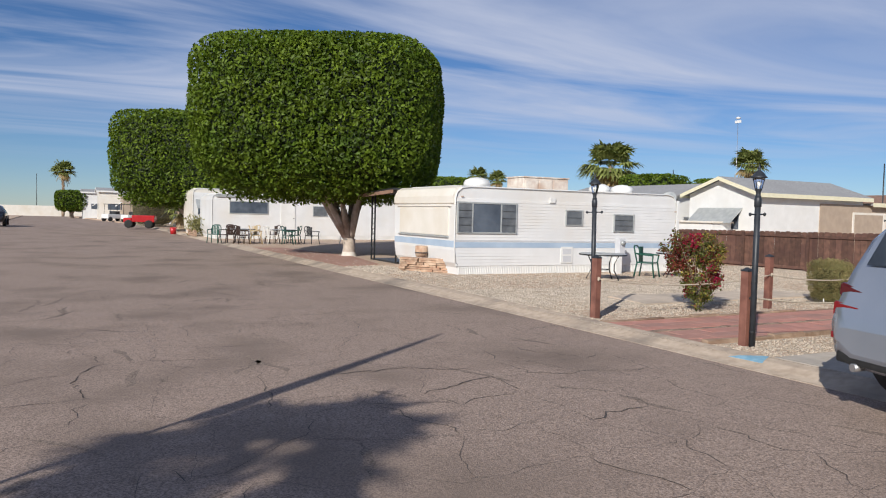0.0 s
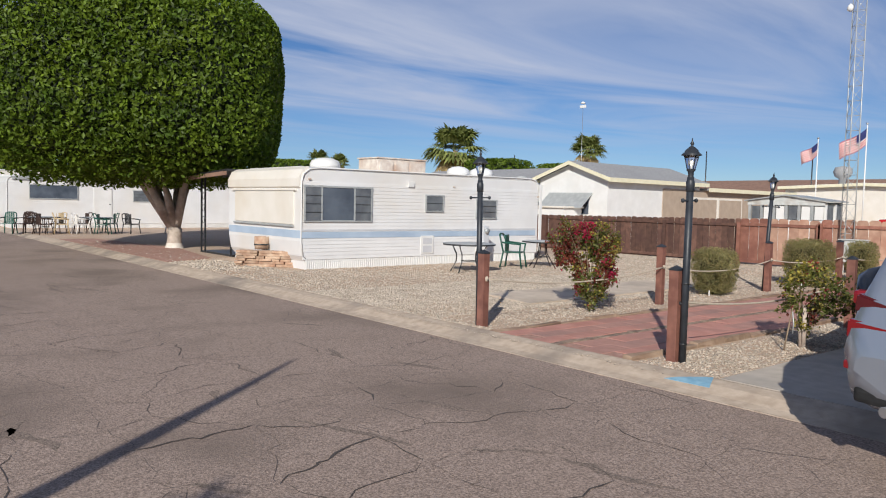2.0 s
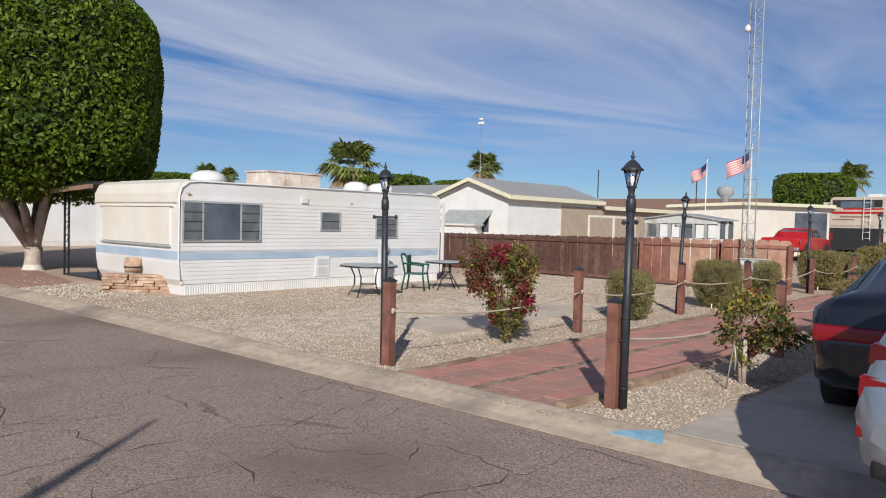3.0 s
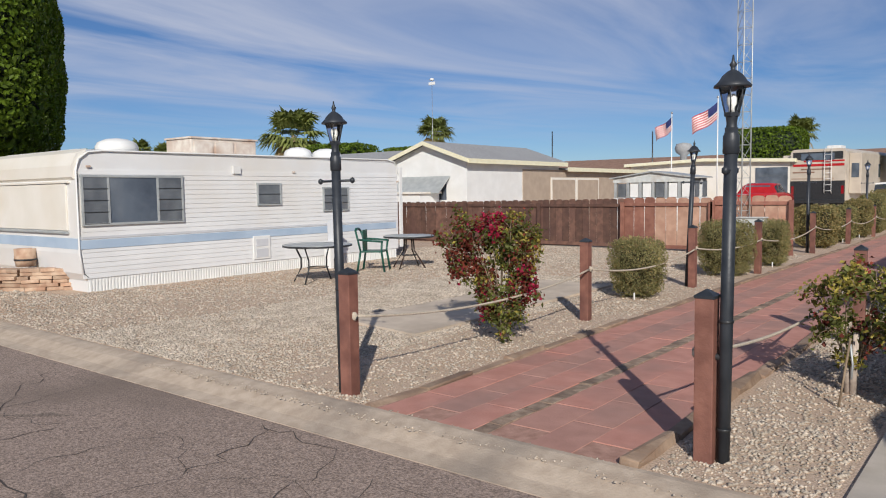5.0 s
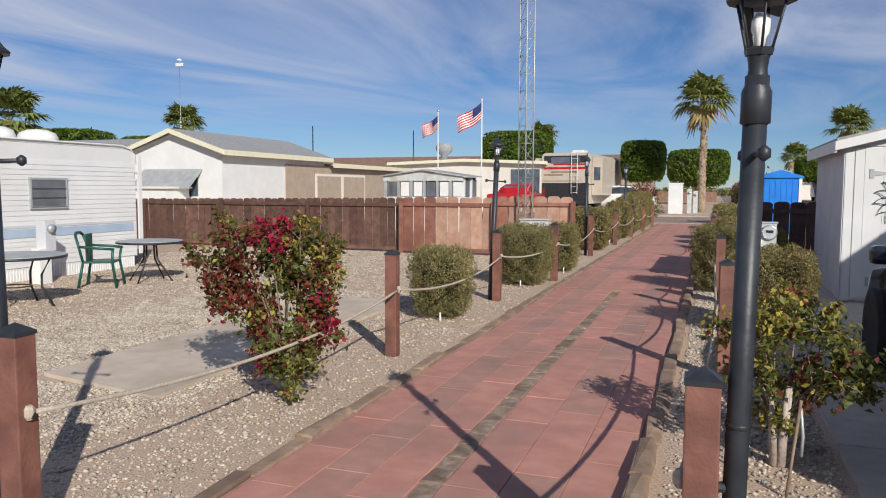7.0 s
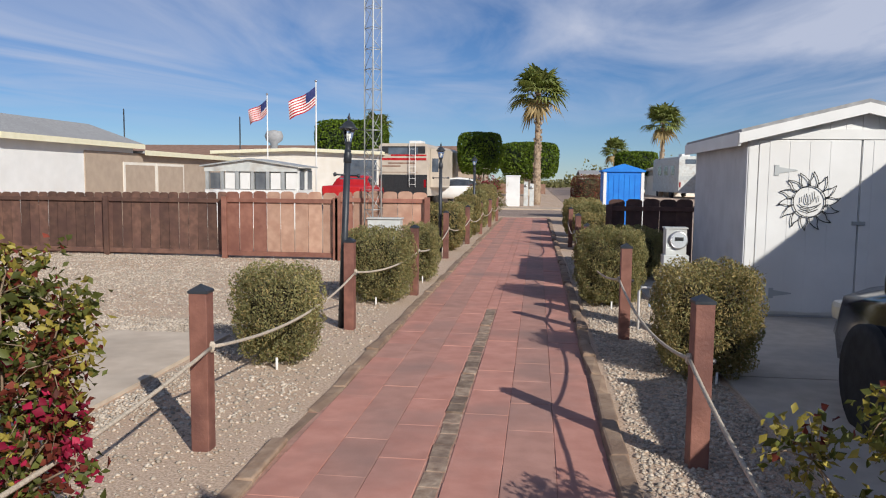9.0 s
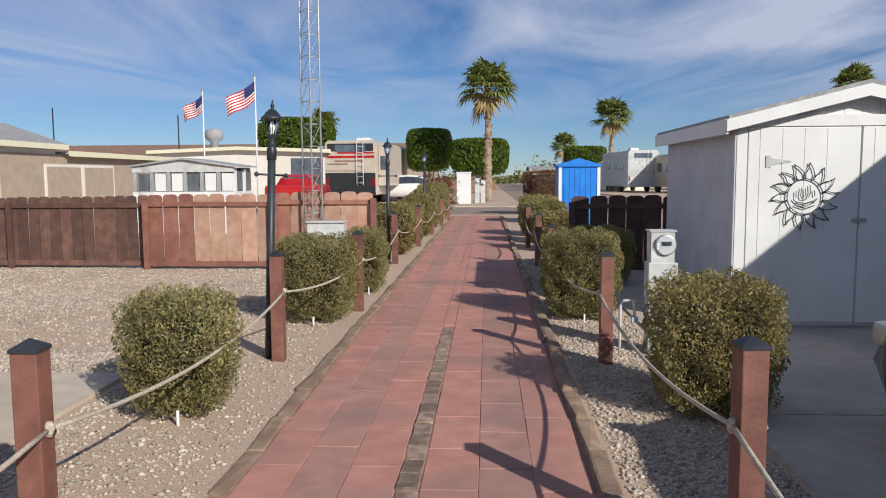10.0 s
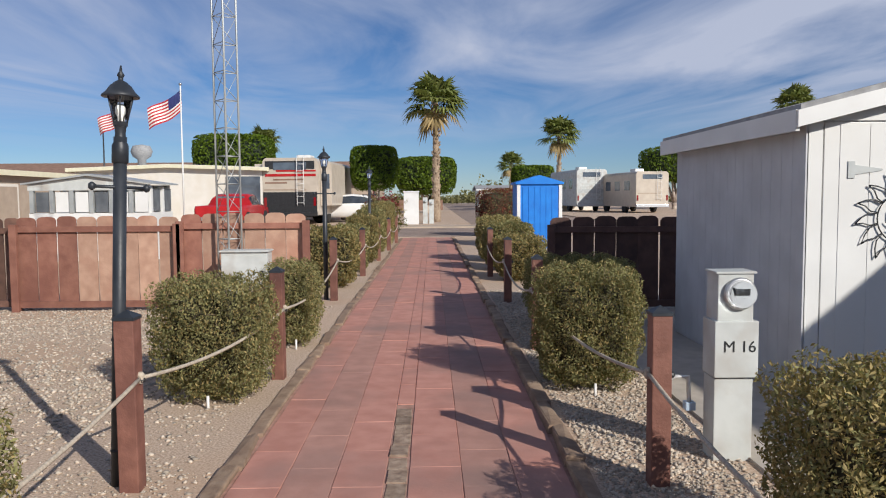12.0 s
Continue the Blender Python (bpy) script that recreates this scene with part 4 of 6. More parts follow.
for dy, r in ((1.7, 0.38), (6.1, 0.33), (7.0, 0.36)):
    d = thing("roof_dome", TX - 1.9, TY + dy, 2.34, 0, "white plastic roof vent dome", "roof vent", "roof vents")
    part("dome", lathe(B(), [(r, 0), (r, 0.1), (r * 0.88, 0.18), (r * 0.5, 0.24), (0.01, 0.26)], 18), "white", d)
    part("flange", lathe(B(), [(r + 0.05, -0.03), (r + 0.05, 0.005), (r, 0.005)], 18), "white", d)


def hip_box(name, x0, y0, x1, y1, h, rise, wall, roof, label, axis="y", over=0.3, group="", trim=None):
    """A gabled house: walls, gables, roof slabs with eaves and a fascia."""
    t = thing(name, x0, y0, 0, 0, label, "house", group)
    W, D = x1 - x0, y1 - y0
    if axis == "y":
        part("wall", prism(B(), [(0, -0.1), (W, -0.1), (W, h), (W / 2, h + rise), (0, h)], "y", 0, D), wall, t)
        s = rise / (W / 2)
        for sg in (0, 1):
            ol = [(-over, h - s * over + 0.03), (W / 2, h + rise + 0.03), (W / 2, h + rise + 0.11), (-over, h - s * over + 0.11)]
            ol = [(W - u, v) for u, v in ol] if sg else ol
            part("roof", prism(B(), ol, "y", -over, D + over), roof, t)
            if trim:
                ex = -over - 0.03 if not sg else W + over
                part("fascia", box(B(), ex, -over, h - s * over - 0.08, ex + 0.03, D + over, h - s * over + 0.1), trim, t)
                for ye in (-over - 0.03, D + over):
                    ol2 = [(-over, h - s * over - 0.06), (W / 2, h + rise - 0.06), (W / 2, h + rise + 0.1), (-over, h - s * over + 0.1)]
                    ol2 = [(W - u, v) for u, v in ol2] if sg else ol2
                    part("bargeboard", prism(B(), ol2, "y", ye, ye + 0.03), trim, t)
    else:
        part("wall", prism(B(), [(0, -0.1), (D, -0.1), (D, h), (D / 2, h + rise), (0, h)], "x", 0, W), wall, t)
        s = rise / (D / 2)
        for sg in (0, 1):
            ol = [(-over, h - s * over + 0.03), (D / 2, h + rise + 0.03), (D / 2, h + rise + 0.11), (-over, h - s * over + 0.11)]
            ol = [(D - u, v) for u, v in ol] if sg else ol
            part("roof", prism(B(), ol, "x", -over, W + over), roof, t)
            if trim:
                ey = -over - 0.03 if not sg else D + over
                part("fascia", box(B(), -over, ey, h - s * over - 0.08, W + over, ey + 0.03, h - s * over + 0.1), trim, t)
    return t


# white gabled house behind the fence
house = hip_box("house", -27.0, 27.8, -23.1, 34.9, 2.78, 0.66, "white", "roof", "long white house with pale yellow trim and grey shingle roof", "y", 0.3, trim="yellow")
part("flat_wing", box(B(), 0.2, 7.1, -0.1, 3.9, 16.2, 2.45), "tan", house, "tan flat-roofed wing")
part("flat_roof", box(B(), 0.0, 7.42, 2.451, 4.2, 16.5, 2.55), "roof", house)
part("flat_fascia", box(B(), 4.2, 7.42, 2.38, 4.23, 16.5, 2.57), "yellow", house)
part("side_wall", box(B(), 3.9, 4.0, -0.1, 3.94, 16.2, 2.44), "tan", house, "tan boarded end of the side wall")
for a, c in ((6.3, 8.62), (8.68, 11.0)):
    part("door_frame", box(B(), 3.94, a, 0.0, 3.98, c, 2.1), "cream", house)
    part("door_panel", box(B(), 3.975, a + 0.1, 0.0, 3.99, c - 0.1, 2.0), "tan", house)
part("window", box(B(), 0.9, -0.03, 1.2, 2.9, -0.005, 1.95), "winglass", house)
part("awning", prism(B(), [(-0.75, 1.45), (-0.02, 2.1), (-0.02, 2.14), (-0.77, 1.48)], "x", 0.6, 3.1), "grey", house, "grey metal window awning")
annex = thing("annex", -27.2, 26.5, 0, 0, "low white lean-to before the gable", "annex")
part("wall", box(B(), 0, 0, -0.1, 2.8, 1.2, 1.45, 0.01), "white", annex)
part("roof", box(B(), -0.1, -0.1, 1.451, 2.9, 1.25, 1.53, 0.01), "cream", annex)

# the shed with the metal sun
SX, SY = -5.58, 17.26
shed = thing("shed", SX, SY, 0.02, 0, "white wooden shed with double doors and gable roof", "shed")
SW, SD, SH, SR = 2.4, 2.85, 2.13, 0.3
# side walls greyer than the white front: their shade is in the paint
part("wall", prism(B(), [(0, 0), (SW, 0), (SW, SH), (SW / 2, SH + SR), (0, SH)], "y", 0.03, SD), "lightgrey", shed, "pale grey board wall, its shade put into the paint")
for i in range(14):
    xa = SW * i / 14
    za = SH + SR * (1 - abs((xa + SW / 28) / (SW / 2) - 1)) - 0.06
    part("front_board", box(B(), xa + 0.002, 0.0, 0.03, xa + SW / 14 - 0.002, 0.032, za), "white", shed, "grooved white board" if i == 0 else "")
for i in range(16):
    ya = 0.04 + (SD - 0.04) * i / 16
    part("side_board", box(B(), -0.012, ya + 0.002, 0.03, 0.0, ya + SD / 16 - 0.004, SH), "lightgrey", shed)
for sg in (0, 1):
    s = SR / (SW / 2)
    ol = [(-0.14, SH - s * 0.14 + 0.01), (SW / 2, SH + SR + 0.01), (SW / 2, SH + SR + 0.05), (-0.14, SH - s * 0.14 + 0.05)]
    part("roof", prism(B(), [(SW - u, v) for u, v in ol] if sg else ol, "y", -0.15, SD + 0.12), "roof", shed)
    ol = [(-0.16, SH - s * 0.14 - 0.11), (SW / 2, SH + SR - 0.11), (SW / 2, SH + SR + 0.008), (-0.16, SH - s * 0.14 + 0.008)]
    part("bargeboard", prism(B(), [(SW - u, v) for u, v in ol] if sg else ol, "y", -0.16, -0.13), "white", shed)
part("fascia", box(B(), -0.165, -0.13, SH - 0.17, -0.135, SD + 0.12, SH - 0.02), "white", shed)
part("corner_board", box(B(), -0.02, -0.02, 0.02, 0.09, 0.0, SH), "white", shed)
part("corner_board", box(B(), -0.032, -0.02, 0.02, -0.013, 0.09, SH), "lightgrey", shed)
part("head_board", box(B(), -0.02, -0.03, SH - 0.09, SW, -0.001, SH + 0.02), "white", shed)
for xa, xb in ((0.1, 1.19), (1.21, 2.3)):
    door = part("door", box(B(), xa, -0.022, 0.06, xb, -0.002, SH - 0.1, 0.004), "white", shed)
    for g in range(1, 5):
        gx = xa + (xb - xa) * g / 5
        part("groove_batten", box(B(), gx - 0.105, -0.026, 0.07, gx + 0.105, -0.0221, SH - 0.11), "white", door)
    hx = xa + 0.2 if xa < 1 else xb - 0.2
    for hz in (0.28, 1.69):
        part("hinge", box(B(), hx - 0.03, -0.034, hz - 0.06, hx + 0.02, -0.027, hz + 0.06), "grey", door)
        part("hinge_strap", prism(B(), [(hx + 0.02, hz - 0.035), (hx + 0.22, hz - 0.006), (hx + 0.22, hz + 0.006), (hx + 0.02, hz + 0.035)], "y", -0.033, -0.027), "grey", door)
part("latch", box(B(), 1.13, -0.05, 1.08, 1.27, -0.027, 1.12, 0.004), "grey", shed)

# the meter pedestal
met = thing("meter_pedestal", -6.57, 16.17, 0, 0, "grey steel electric meter pedestal marked M 16", "electric meter")
met.scale = (0.93, 0.93, 0.93)
part("base", box(B(), -0.12, -0.08, -0.05, 0.12, 0.1, 0.52, 0.006), "steel_box", met)
part("breaker_box", box(B(), -0.13, -0.105, 0.53, 0.14, 0.1, 0.88, 0.006), "steel_box", met)
part("meter_box", box(B(), -0.11, -0.09, 0.87, 0.11, 0.1, 1.17, 0.006), "steel_box", met)
part("hood", box(B(), -0.125, -0.1, 1.171, 0.125, 0.1, 1.185, 0.003), "steel_box", met)
part("ring", lathe(B(), [(0.095, 0), (0.1, 0.01), (0.1, 0.025), (0.088, 0.032)], 20, pose(0.02, -0.088, 1.05, 90)), "alu", met)
part("dial_plate", lathe(B(), [(0.082, 0.0), (0.082, 0.034)], 20, pose(0.02, -0.09, 1.05, 90)), "lightgrey", met)
part("counter", box(B(), -0.015, -0.128, 1.045, 0.06, -0.124, 1.078), "dark", met)
glz = part("meter_glass", lathe(B(), [(0.08, 0.034), (0.08, 0.075), (0.066, 0.095), (0.02, 0.1)], 20, pose(0.02, -0.09, 1.05, 90)), "glass", met)
glz.visible_shadow = False

# unseen driveway house, added so that its eave shades the shed
shade_block = thing("shade_house", -1.2, 7.6, 0, 0, "unseen plain tan house with deep eaves, added to cast shade", "house")
part("wall", box(B(), 0, 0, -0.1, 5.0, 9.0, 3.3), "tan", shade_block)
part("roof", box(B(), -1.02, -0.6, 3.301, 5.3, 9.2, 3.4), "roof", shade_block)


# ---- vehicles ----
def wheel(parent, x, y, r, w, side):
    m = pose(x, y, r, 0, 90 * side, 0)
    ty = part("wheel", lathe(B(), [(r * 0.62, -w / 2), (r * 0.94, -w / 2), (r, -w * 0.35), (r, w * 0.35), (r * 0.94, w / 2), (r * 0.62, w / 2)], 24, m), "rubber", parent)
    part("rim", lathe(B(), [(r * 0.66, w * 0.1), (r * 0.66, w * 0.46), (r * 0.58, w * 0.44), (r * 0.2, w * 0.3), (r * 0.16, w * 0.4), (0.01, w * 0.42)], 20, m), "alu", ty)
    for k in range(5):
        part("spoke", box(B(), -0.03, 0.04, w * 0.28, 0.03, r * 0.6, w * 0.43, 0.006, m=m @ pose(0, 0, 0, 0, 0, 72 * k)), "alu", ty)
    return ty


def ring_pts(s):
    """Half section of a car at one station, from sill to roof centre."""
    y, zb, zl, zr, wl, wb, wr = s
    return [(0, y, zb), (wl * 0.8, y, zb), (wl * 0.97, y, zb + 0.06), (wl, y, zb + (zl - zb) * 0.45), (wb, y, zl - 0.06), (wb * 0.985, y, zl), (wr + (wb - wr) * 0.12, y, zl + (zr - zl) * 0.84), (wr * 0.9, y, zl + (zr - zl) * 0.97), (wr * 0.5, y, zr), (0, y, zr + 0.005)]


def car(name, x, y, turn, stations, paint, label, wheels, r, glass, lamps, wheel_w=0.22):
    t = thing(name, x, y, 0.02, turn, label, "car", "parked cars")
    bm = B()
    rows = []
    for s in stations:
        h = ring_pts(s)
        rows.append([bm.verts.new(p) for p in [(-a, b, c) for a, b, c in h[:0:-1]][1:] + h[:-1] + [h[-1]]])
    n = len(rows[0])
    for a, b in zip(rows, rows[1:]):
        for k in range(n):
            f = bm.faces.new((a[k], a[(k + 1) % n], b[(k + 1) % n], b[k]))
            f.smooth = True
    bm.faces.new(rows[0])
    bm.faces.new(rows[-1][::-1])
    bmesh.ops.recalc_face_normals(bm, faces=bm.faces[:])
    body = part("body", bm, paint, t)
    for side in (-1, 1):
        for (a, b) in glass:
            g = B()
            pa, pb = ring_pts(stations[a]), ring_pts(stations[b])
            o = 0.008 * side
            def at(p, q, f):
                v = Vector(p).lerp(Vector(q), f)
                return (v.x * side + o, v.y, v.z)
            mg = 0.08
            va, vb = [at(pa[5], pa[6], mg), at(pa[5], pa[6], 0.97)], [at(pb[5], pb[6], mg), at(pb[5], pb[6], 0.97)]
            vs = [g.verts.new(c) for c in (va[0], vb[0], vb[1], va[1])]
            g.faces.new(vs)
            bmesh.ops.solidify(g, geom=g.faces[:], thickness=0.004)
            part("side_window", g, "winglass", t)
    for nm, mt, x0, y0, z0, x1, y1, z1, lab in lamps:
        part(nm, box(B(), x0, y0, z0, x1, y1, z1, min(abs(x1 - x0), abs(y1 - y0), abs(z1 - z0)) * 0.3), mt, t, lab)
    for wy in wheels:
        for side in (-1, 1):
            wx = side * (stations[3][4] - wheel_w * 0.42)
            wheel(t, wx, wy, r, wheel_w, side)
            part("wheel_arch", lathe(B(), [(r * 1.14, -0.1), (r * 1.14, 0.14), (r * 0.9, 0.14)], 24, pose(wx, wy, r + 0.01, 0, 90 * side, 0)), "rubber", t)
    return t


SUV = [(0.0, 0.44, 0.6, 0.64, 0.7, 0.76, 0.7), (0.05, 0.36, 0.7, 0.8, 0.84, 0.87, 0.82), (0.14, 0.3, 0.98, 1.1, 0.9, 0.84, 0.76), (0.3, 0.27, 1.05, 1.42, 0.93, 0.87, 0.72), (0.6, 0.26, 1.06, 1.72, 0.94, 0.91, 0.69),
       (1.3, 0.26, 1.05, 1.78, 0.94, 0.94, 0.72), (2.4, 0.26, 1.02, 1.76, 0.94, 0.94, 0.71), (3.0, 0.26, 1.0, 1.5, 0.94, 0.93, 0.7), (3.45, 0.26, 0.98, 1.1, 0.94, 0.92, 0.72), (4.2, 0.28, 0.86, 0.96, 0.92, 0.88, 0.68), (4.5, 0.36, 0.66, 0.72, 0.8, 0.76, 0.6)]
suv = car("suv", -4.14, 6.72, -16, SUV, "silver", "silver sport utility car parked on the driveway", (0.95, 3.65), 0.37, ((3, 4), (4, 5), (5, 6), (6, 7)),
          [("reflector", "red_lens", -0.86, 0.035, 0.53, -0.62, 0.07, 0.585, "red bumper reflector"), ("reflector", "red_lens", 0.62, 0.035, 0.53, 0.86, 0.07, 0.585, "red bumper reflector"),
           ("bumper_sill", "rubber", -0.78, 0.025, 0.34, 0.78, 0.2, 0.44, "black lower bumper"), ("number_plate", "white", -0.26, 0.085, 0.8, 0.26, 0.1, 0.93, "")])
g = B()
rows = [[g.verts.new((s * wx, yy - 0.012, zz + 0.008)) for s in (-1, 1)] for wx, yy, zz in ((0.62, 0.16, 1.15), (0.58, 0.3, 1.435), (0.55, 0.52, 1.65))]
for a, c in zip(rows, rows[1:]):
    g.faces.new((a[0], a[1], c[1], c[0]))
bmesh.ops.solidify(g, geom=g.faces[:], thickness=0.006)
part("rear_window", g, "winglass", suv)
for sd in (-1, 1):
    low_lens = [(-0.868, 0.72), (-0.6, 0.7), (-0.5, 0.76), (-0.58, 0.82), (-0.862, 0.84)]
    high_lens = [(-0.852, 0.885), (-0.58, 0.87), (-0.48, 0.91), (-0.6, 0.95), (-0.835, 1.0)]
    for ol, mt, y1, lab in ((low_lens, "red_lens", 0.34, "bright red lower tail lamp"), (high_lens, "dark_lens", 0.42, "smoked dark red upper tail lamp")):
        ol = [(-sd * u, v) for u, v in ol]
        part("tail_lamp", prism(B(), ol, "y", 0.05 if mt == "red_lens" else 0.09, y1, 0.012), mt, suv, lab)
    part("exhaust", lathe(B(), [(0.03, 0), (0.035, 0.1), (0.03, 0.1)], 12, pose(sd * 0.55, 0.1, 0.33, 90)), "alu", suv, "chrome exhaust tip")
SEDAN = [(0.0, 0.42, 0.6, 0.66, 0.66, 0.72, 0.66), (0.06, 0.34, 0.78, 0.9, 0.78, 0.82, 0.76), (0.16, 0.28, 0.92, 1.0, 0.85, 0.86, 0.74), (0.7, 0.25, 0.94, 1.06, 0.87, 0.87, 0.66), (1.25, 0.24, 0.93, 1.36, 0.88, 0.88, 0.6),
         (1.9, 0.24, 0.92, 1.42, 0.88, 0.88, 0.6), (2.6, 0.24, 0.9, 1.36, 0.88, 0.87, 0.6), (3.3, 0.24, 0.88, 1.0, 0.88, 0.86, 0.66), (4.1, 0.26, 0.76, 0.84, 0.85, 0.82, 0.6), (4.4, 0.34, 0.58, 0.64, 0.74, 0.7, 0.55)]
sedan = car("sedan", -5.03, 9.35, 0, [(s[0] * 1.08, *s[1:]) for s in SEDAN], "black_car", "dark blue-black sedan parked nose-in on the driveway", (1.0, 3.8), 0.31, ((3, 4), (4, 5), (5, 6), (6, 7)),
            [("tail_lamp", "red_lens", -0.82, 0.0, 0.66, -0.2, 0.3, 0.8, "broad red tail lamp"), ("tail_lamp", "red_lens", 0.2, 0.0, 0.66, 0.82, 0.3, 0.8, "broad red tail lamp"),
             ("head_lamp", "alu", -0.8, 4.34, 0.56, -0.45, 4.68, 0.7, "clear headlamp"), ("head_lamp", "alu", 0.45, 4.34, 0.56, 0.8, 4.68, 0.7, "clear headlamp"), ("side_mirror", "black_car", -1.04, 3.2, 0.92, -0.87, 3.33, 1.06, "")])
PICK = [(0.0, 0.5, 0.95, 0.98, 0.8, 0.84, 0.8), (0.1, 0.42, 1.0, 1.03, 0.9, 0.9, 0.86), (1.7, 0.4, 1.02, 1.05, 0.92, 0.92, 0.86), (1.9, 0.38, 1.02, 1.4, 0.92, 0.92, 0.7), (2.4, 0.38, 1.02, 1.52, 0.92, 0.92, 0.68),
        (3.2, 0.38, 1.02, 1.5, 0.92, 0.92, 0.68), (3.8, 0.38, 1.0, 1.12, 0.92, 0.9, 0.72), (4.9, 0.4, 0.92, 1.0, 0.9, 0.88, 0.7), (5.1, 0.5, 0.8, 0.84, 0.84, 0.8, 0.66)]
pick = car("pickup_truck", -17.1, 40.6, 0, PICK, "red_paint", "red pickup truck parked on the cross street", (1.0, 4.1), 0.36, ((3, 4), (4, 5), (5, 6)),
           [("tail_lamp", "red_lens", -0.9, 0.02, 0.7, -0.75, 0.14, 0.95, "red tail lamp"), ("tail_lamp", "red_lens", 0.75, 0.02, 0.7, 0.9, 0.14, 0.95, "red tail lamp"), ("rear_window", "winglass", -0.58, 1.86, 1.15, 0.58, 1.94, 1.4, ""), ("bumper", "alu", -0.85, -0.06, 0.45, 0.85, 0.08, 0.6, "chrome bumper")])
car("car", -11.2, 50.5, 90, SEDAN, "white", "white car parked across the cross street", (0.95, 3.5), 0.31, ((3, 4), (4, 5), (5, 6), (6, 7)), [])
car("car", -62.0, -2.95, 90, SEDAN, "black_car", "dark car parked down the street", (0.95, 3.5), 0.31, ((3, 4), (4, 5), (5, 6), (6, 7)), [])


def coach(name, x, y, turn, L, W, H, label, wall, bands, dark_low=False):
    """A motorhome seen from behind: rounded body, coloured bands, ladder, lamps, roof air unit."""
    t = thing(name, x, y, 0, turn, label, "motorhome")
    r = 0.18
    ol = [(-W / 2, 0.45), (W / 2, 0.45), (W / 2, H - r), (W / 2 - r * 0.4, H - r * 0.35), (W / 2 - r, H), (-W / 2 + r, H), (-W / 2 + r * 0.4, H - r * 0.35), (-W / 2, H - r)]
    part("body", prism(B(), ol, "y", 0, L, 0.02), wall, t)
    for z0, z1, mt, a, b in bands:
        part("band", box(B(), -W / 2 * a, -0.012, z0, W / 2 * b, -0.002, z1), mt, t)
    part("rear_window", box(B(), -W * 0.3, -0.02, H * 0.82, W * 0.3, -0.004, H * 0.93, 0.004), "winglass", t)
    part("bumper", box(B(), -W / 2, -0.12, 0.42, W / 2, 0.0, 0.62, 0.02), "dark" if dark_low else "alu", t)
    for s in (-1, 1):
        part("tail_lamp", box(B(), s * W * 0.45 - 0.06, -0.03, 0.9, s * W * 0.45 + 0.06, -0.003, 1.3, 0.006), "red_lens", t, "red tail lamp")
        lx = W * 0.2 + s * 0.16
        part("ladder_rail", tube(B(), [(lx, -0.03, 0.9), (lx, -0.12, 1.0), (lx, -0.12, H - 0.05), (lx, 0.1, H + 0.12)], 0.014, 6), "white", t)
    for k in range(7):
        part("ladder_rung", tube(B(), [(W * 0.2 - 0.16, -0.12, 1.05 + k * 0.3), (W * 0.2 + 0.16, -0.12, 1.05 + k * 0.3)], 0.012, 6), "white", t)
    part("air_unit", box(B(), -0.35, L * 0.3, H, 0.35, L * 0.3 + 1.0, H + 0.28, 0.06), "white", t)
    for wy in (L * 0.3, L * 0.8):
        for s in (-1, 1):
            wheel(t, s * (W / 2 - 0.14), wy, 0.42, 0.26, s)
    for a in (0.15, 0.4, 0.65):
        part("side_window", box(B(), W / 2, L * a, H * 0.55, W / 2 + 0.012, L * a + 1.0, H * 0.78, 0.003), "winglass", t)
        part("side_window", box(B(), -W / 2 - 0.012, L * a, H * 0.55, -W / 2, L * a + 1.0, H * 0.78, 0.003), "winglass", t)
    return t


rv = coach("motorhome", -15.6, 46.9, -4, 9.0, 2.6, 3.15, "tan motorhome with dark tail and red swirls", "coach",
      [(0.6, 1.55, "dark", 0.98, 0.98), (1.62, 1.7, "tan", 0.95, 0.6), (1.95, 2.02, "brown_roof", 0.9, -0.1), (2.1, 2.17, "brown_roof", 0.6, 0.5), (2.28, 2.4, "red_paint", 0.9, 0.95), (2.5, 2.58, "red_paint", 0.5, 0.95), (2.62, 3.0, "dark", 0.9, 0.9)], True)
for sx, mt in ((-1.85, "coach"), (1.31, "coach")):
    so = part("slide_out", box(B(), sx, 0.6, 0.9, sx + 0.54, 4.0, 2.9, 0.02), mt, rv, "beige slide-out section")
    part("slide_window", box(B(), sx + 0.1, 0.585, 1.7, sx + 0.44, 0.597, 2.4), "winglass", so)
coach("travel_trailer", 6.6, 66.0, 8, 7.5, 2.5, 3.0, "tan travel trailer beyond the board fence", "coach", [(1.4, 1.46, "tan", 0.9, 0.5)])
coach("motorhome", 3.4, 72.0, 6, 8.0, 2.5, 3.4, "white motorhome behind the travel trailer", "steel_box", [(1.5, 1.8, "grey", 0.9, 0.9)])
coach("travel_trailer", 2.2, 92.0, 0, 7.0, 2.5, 3.2, "white trailer far down the street", "white", [(1.2, 1.3, "stripe", 0.9, 0.9)])


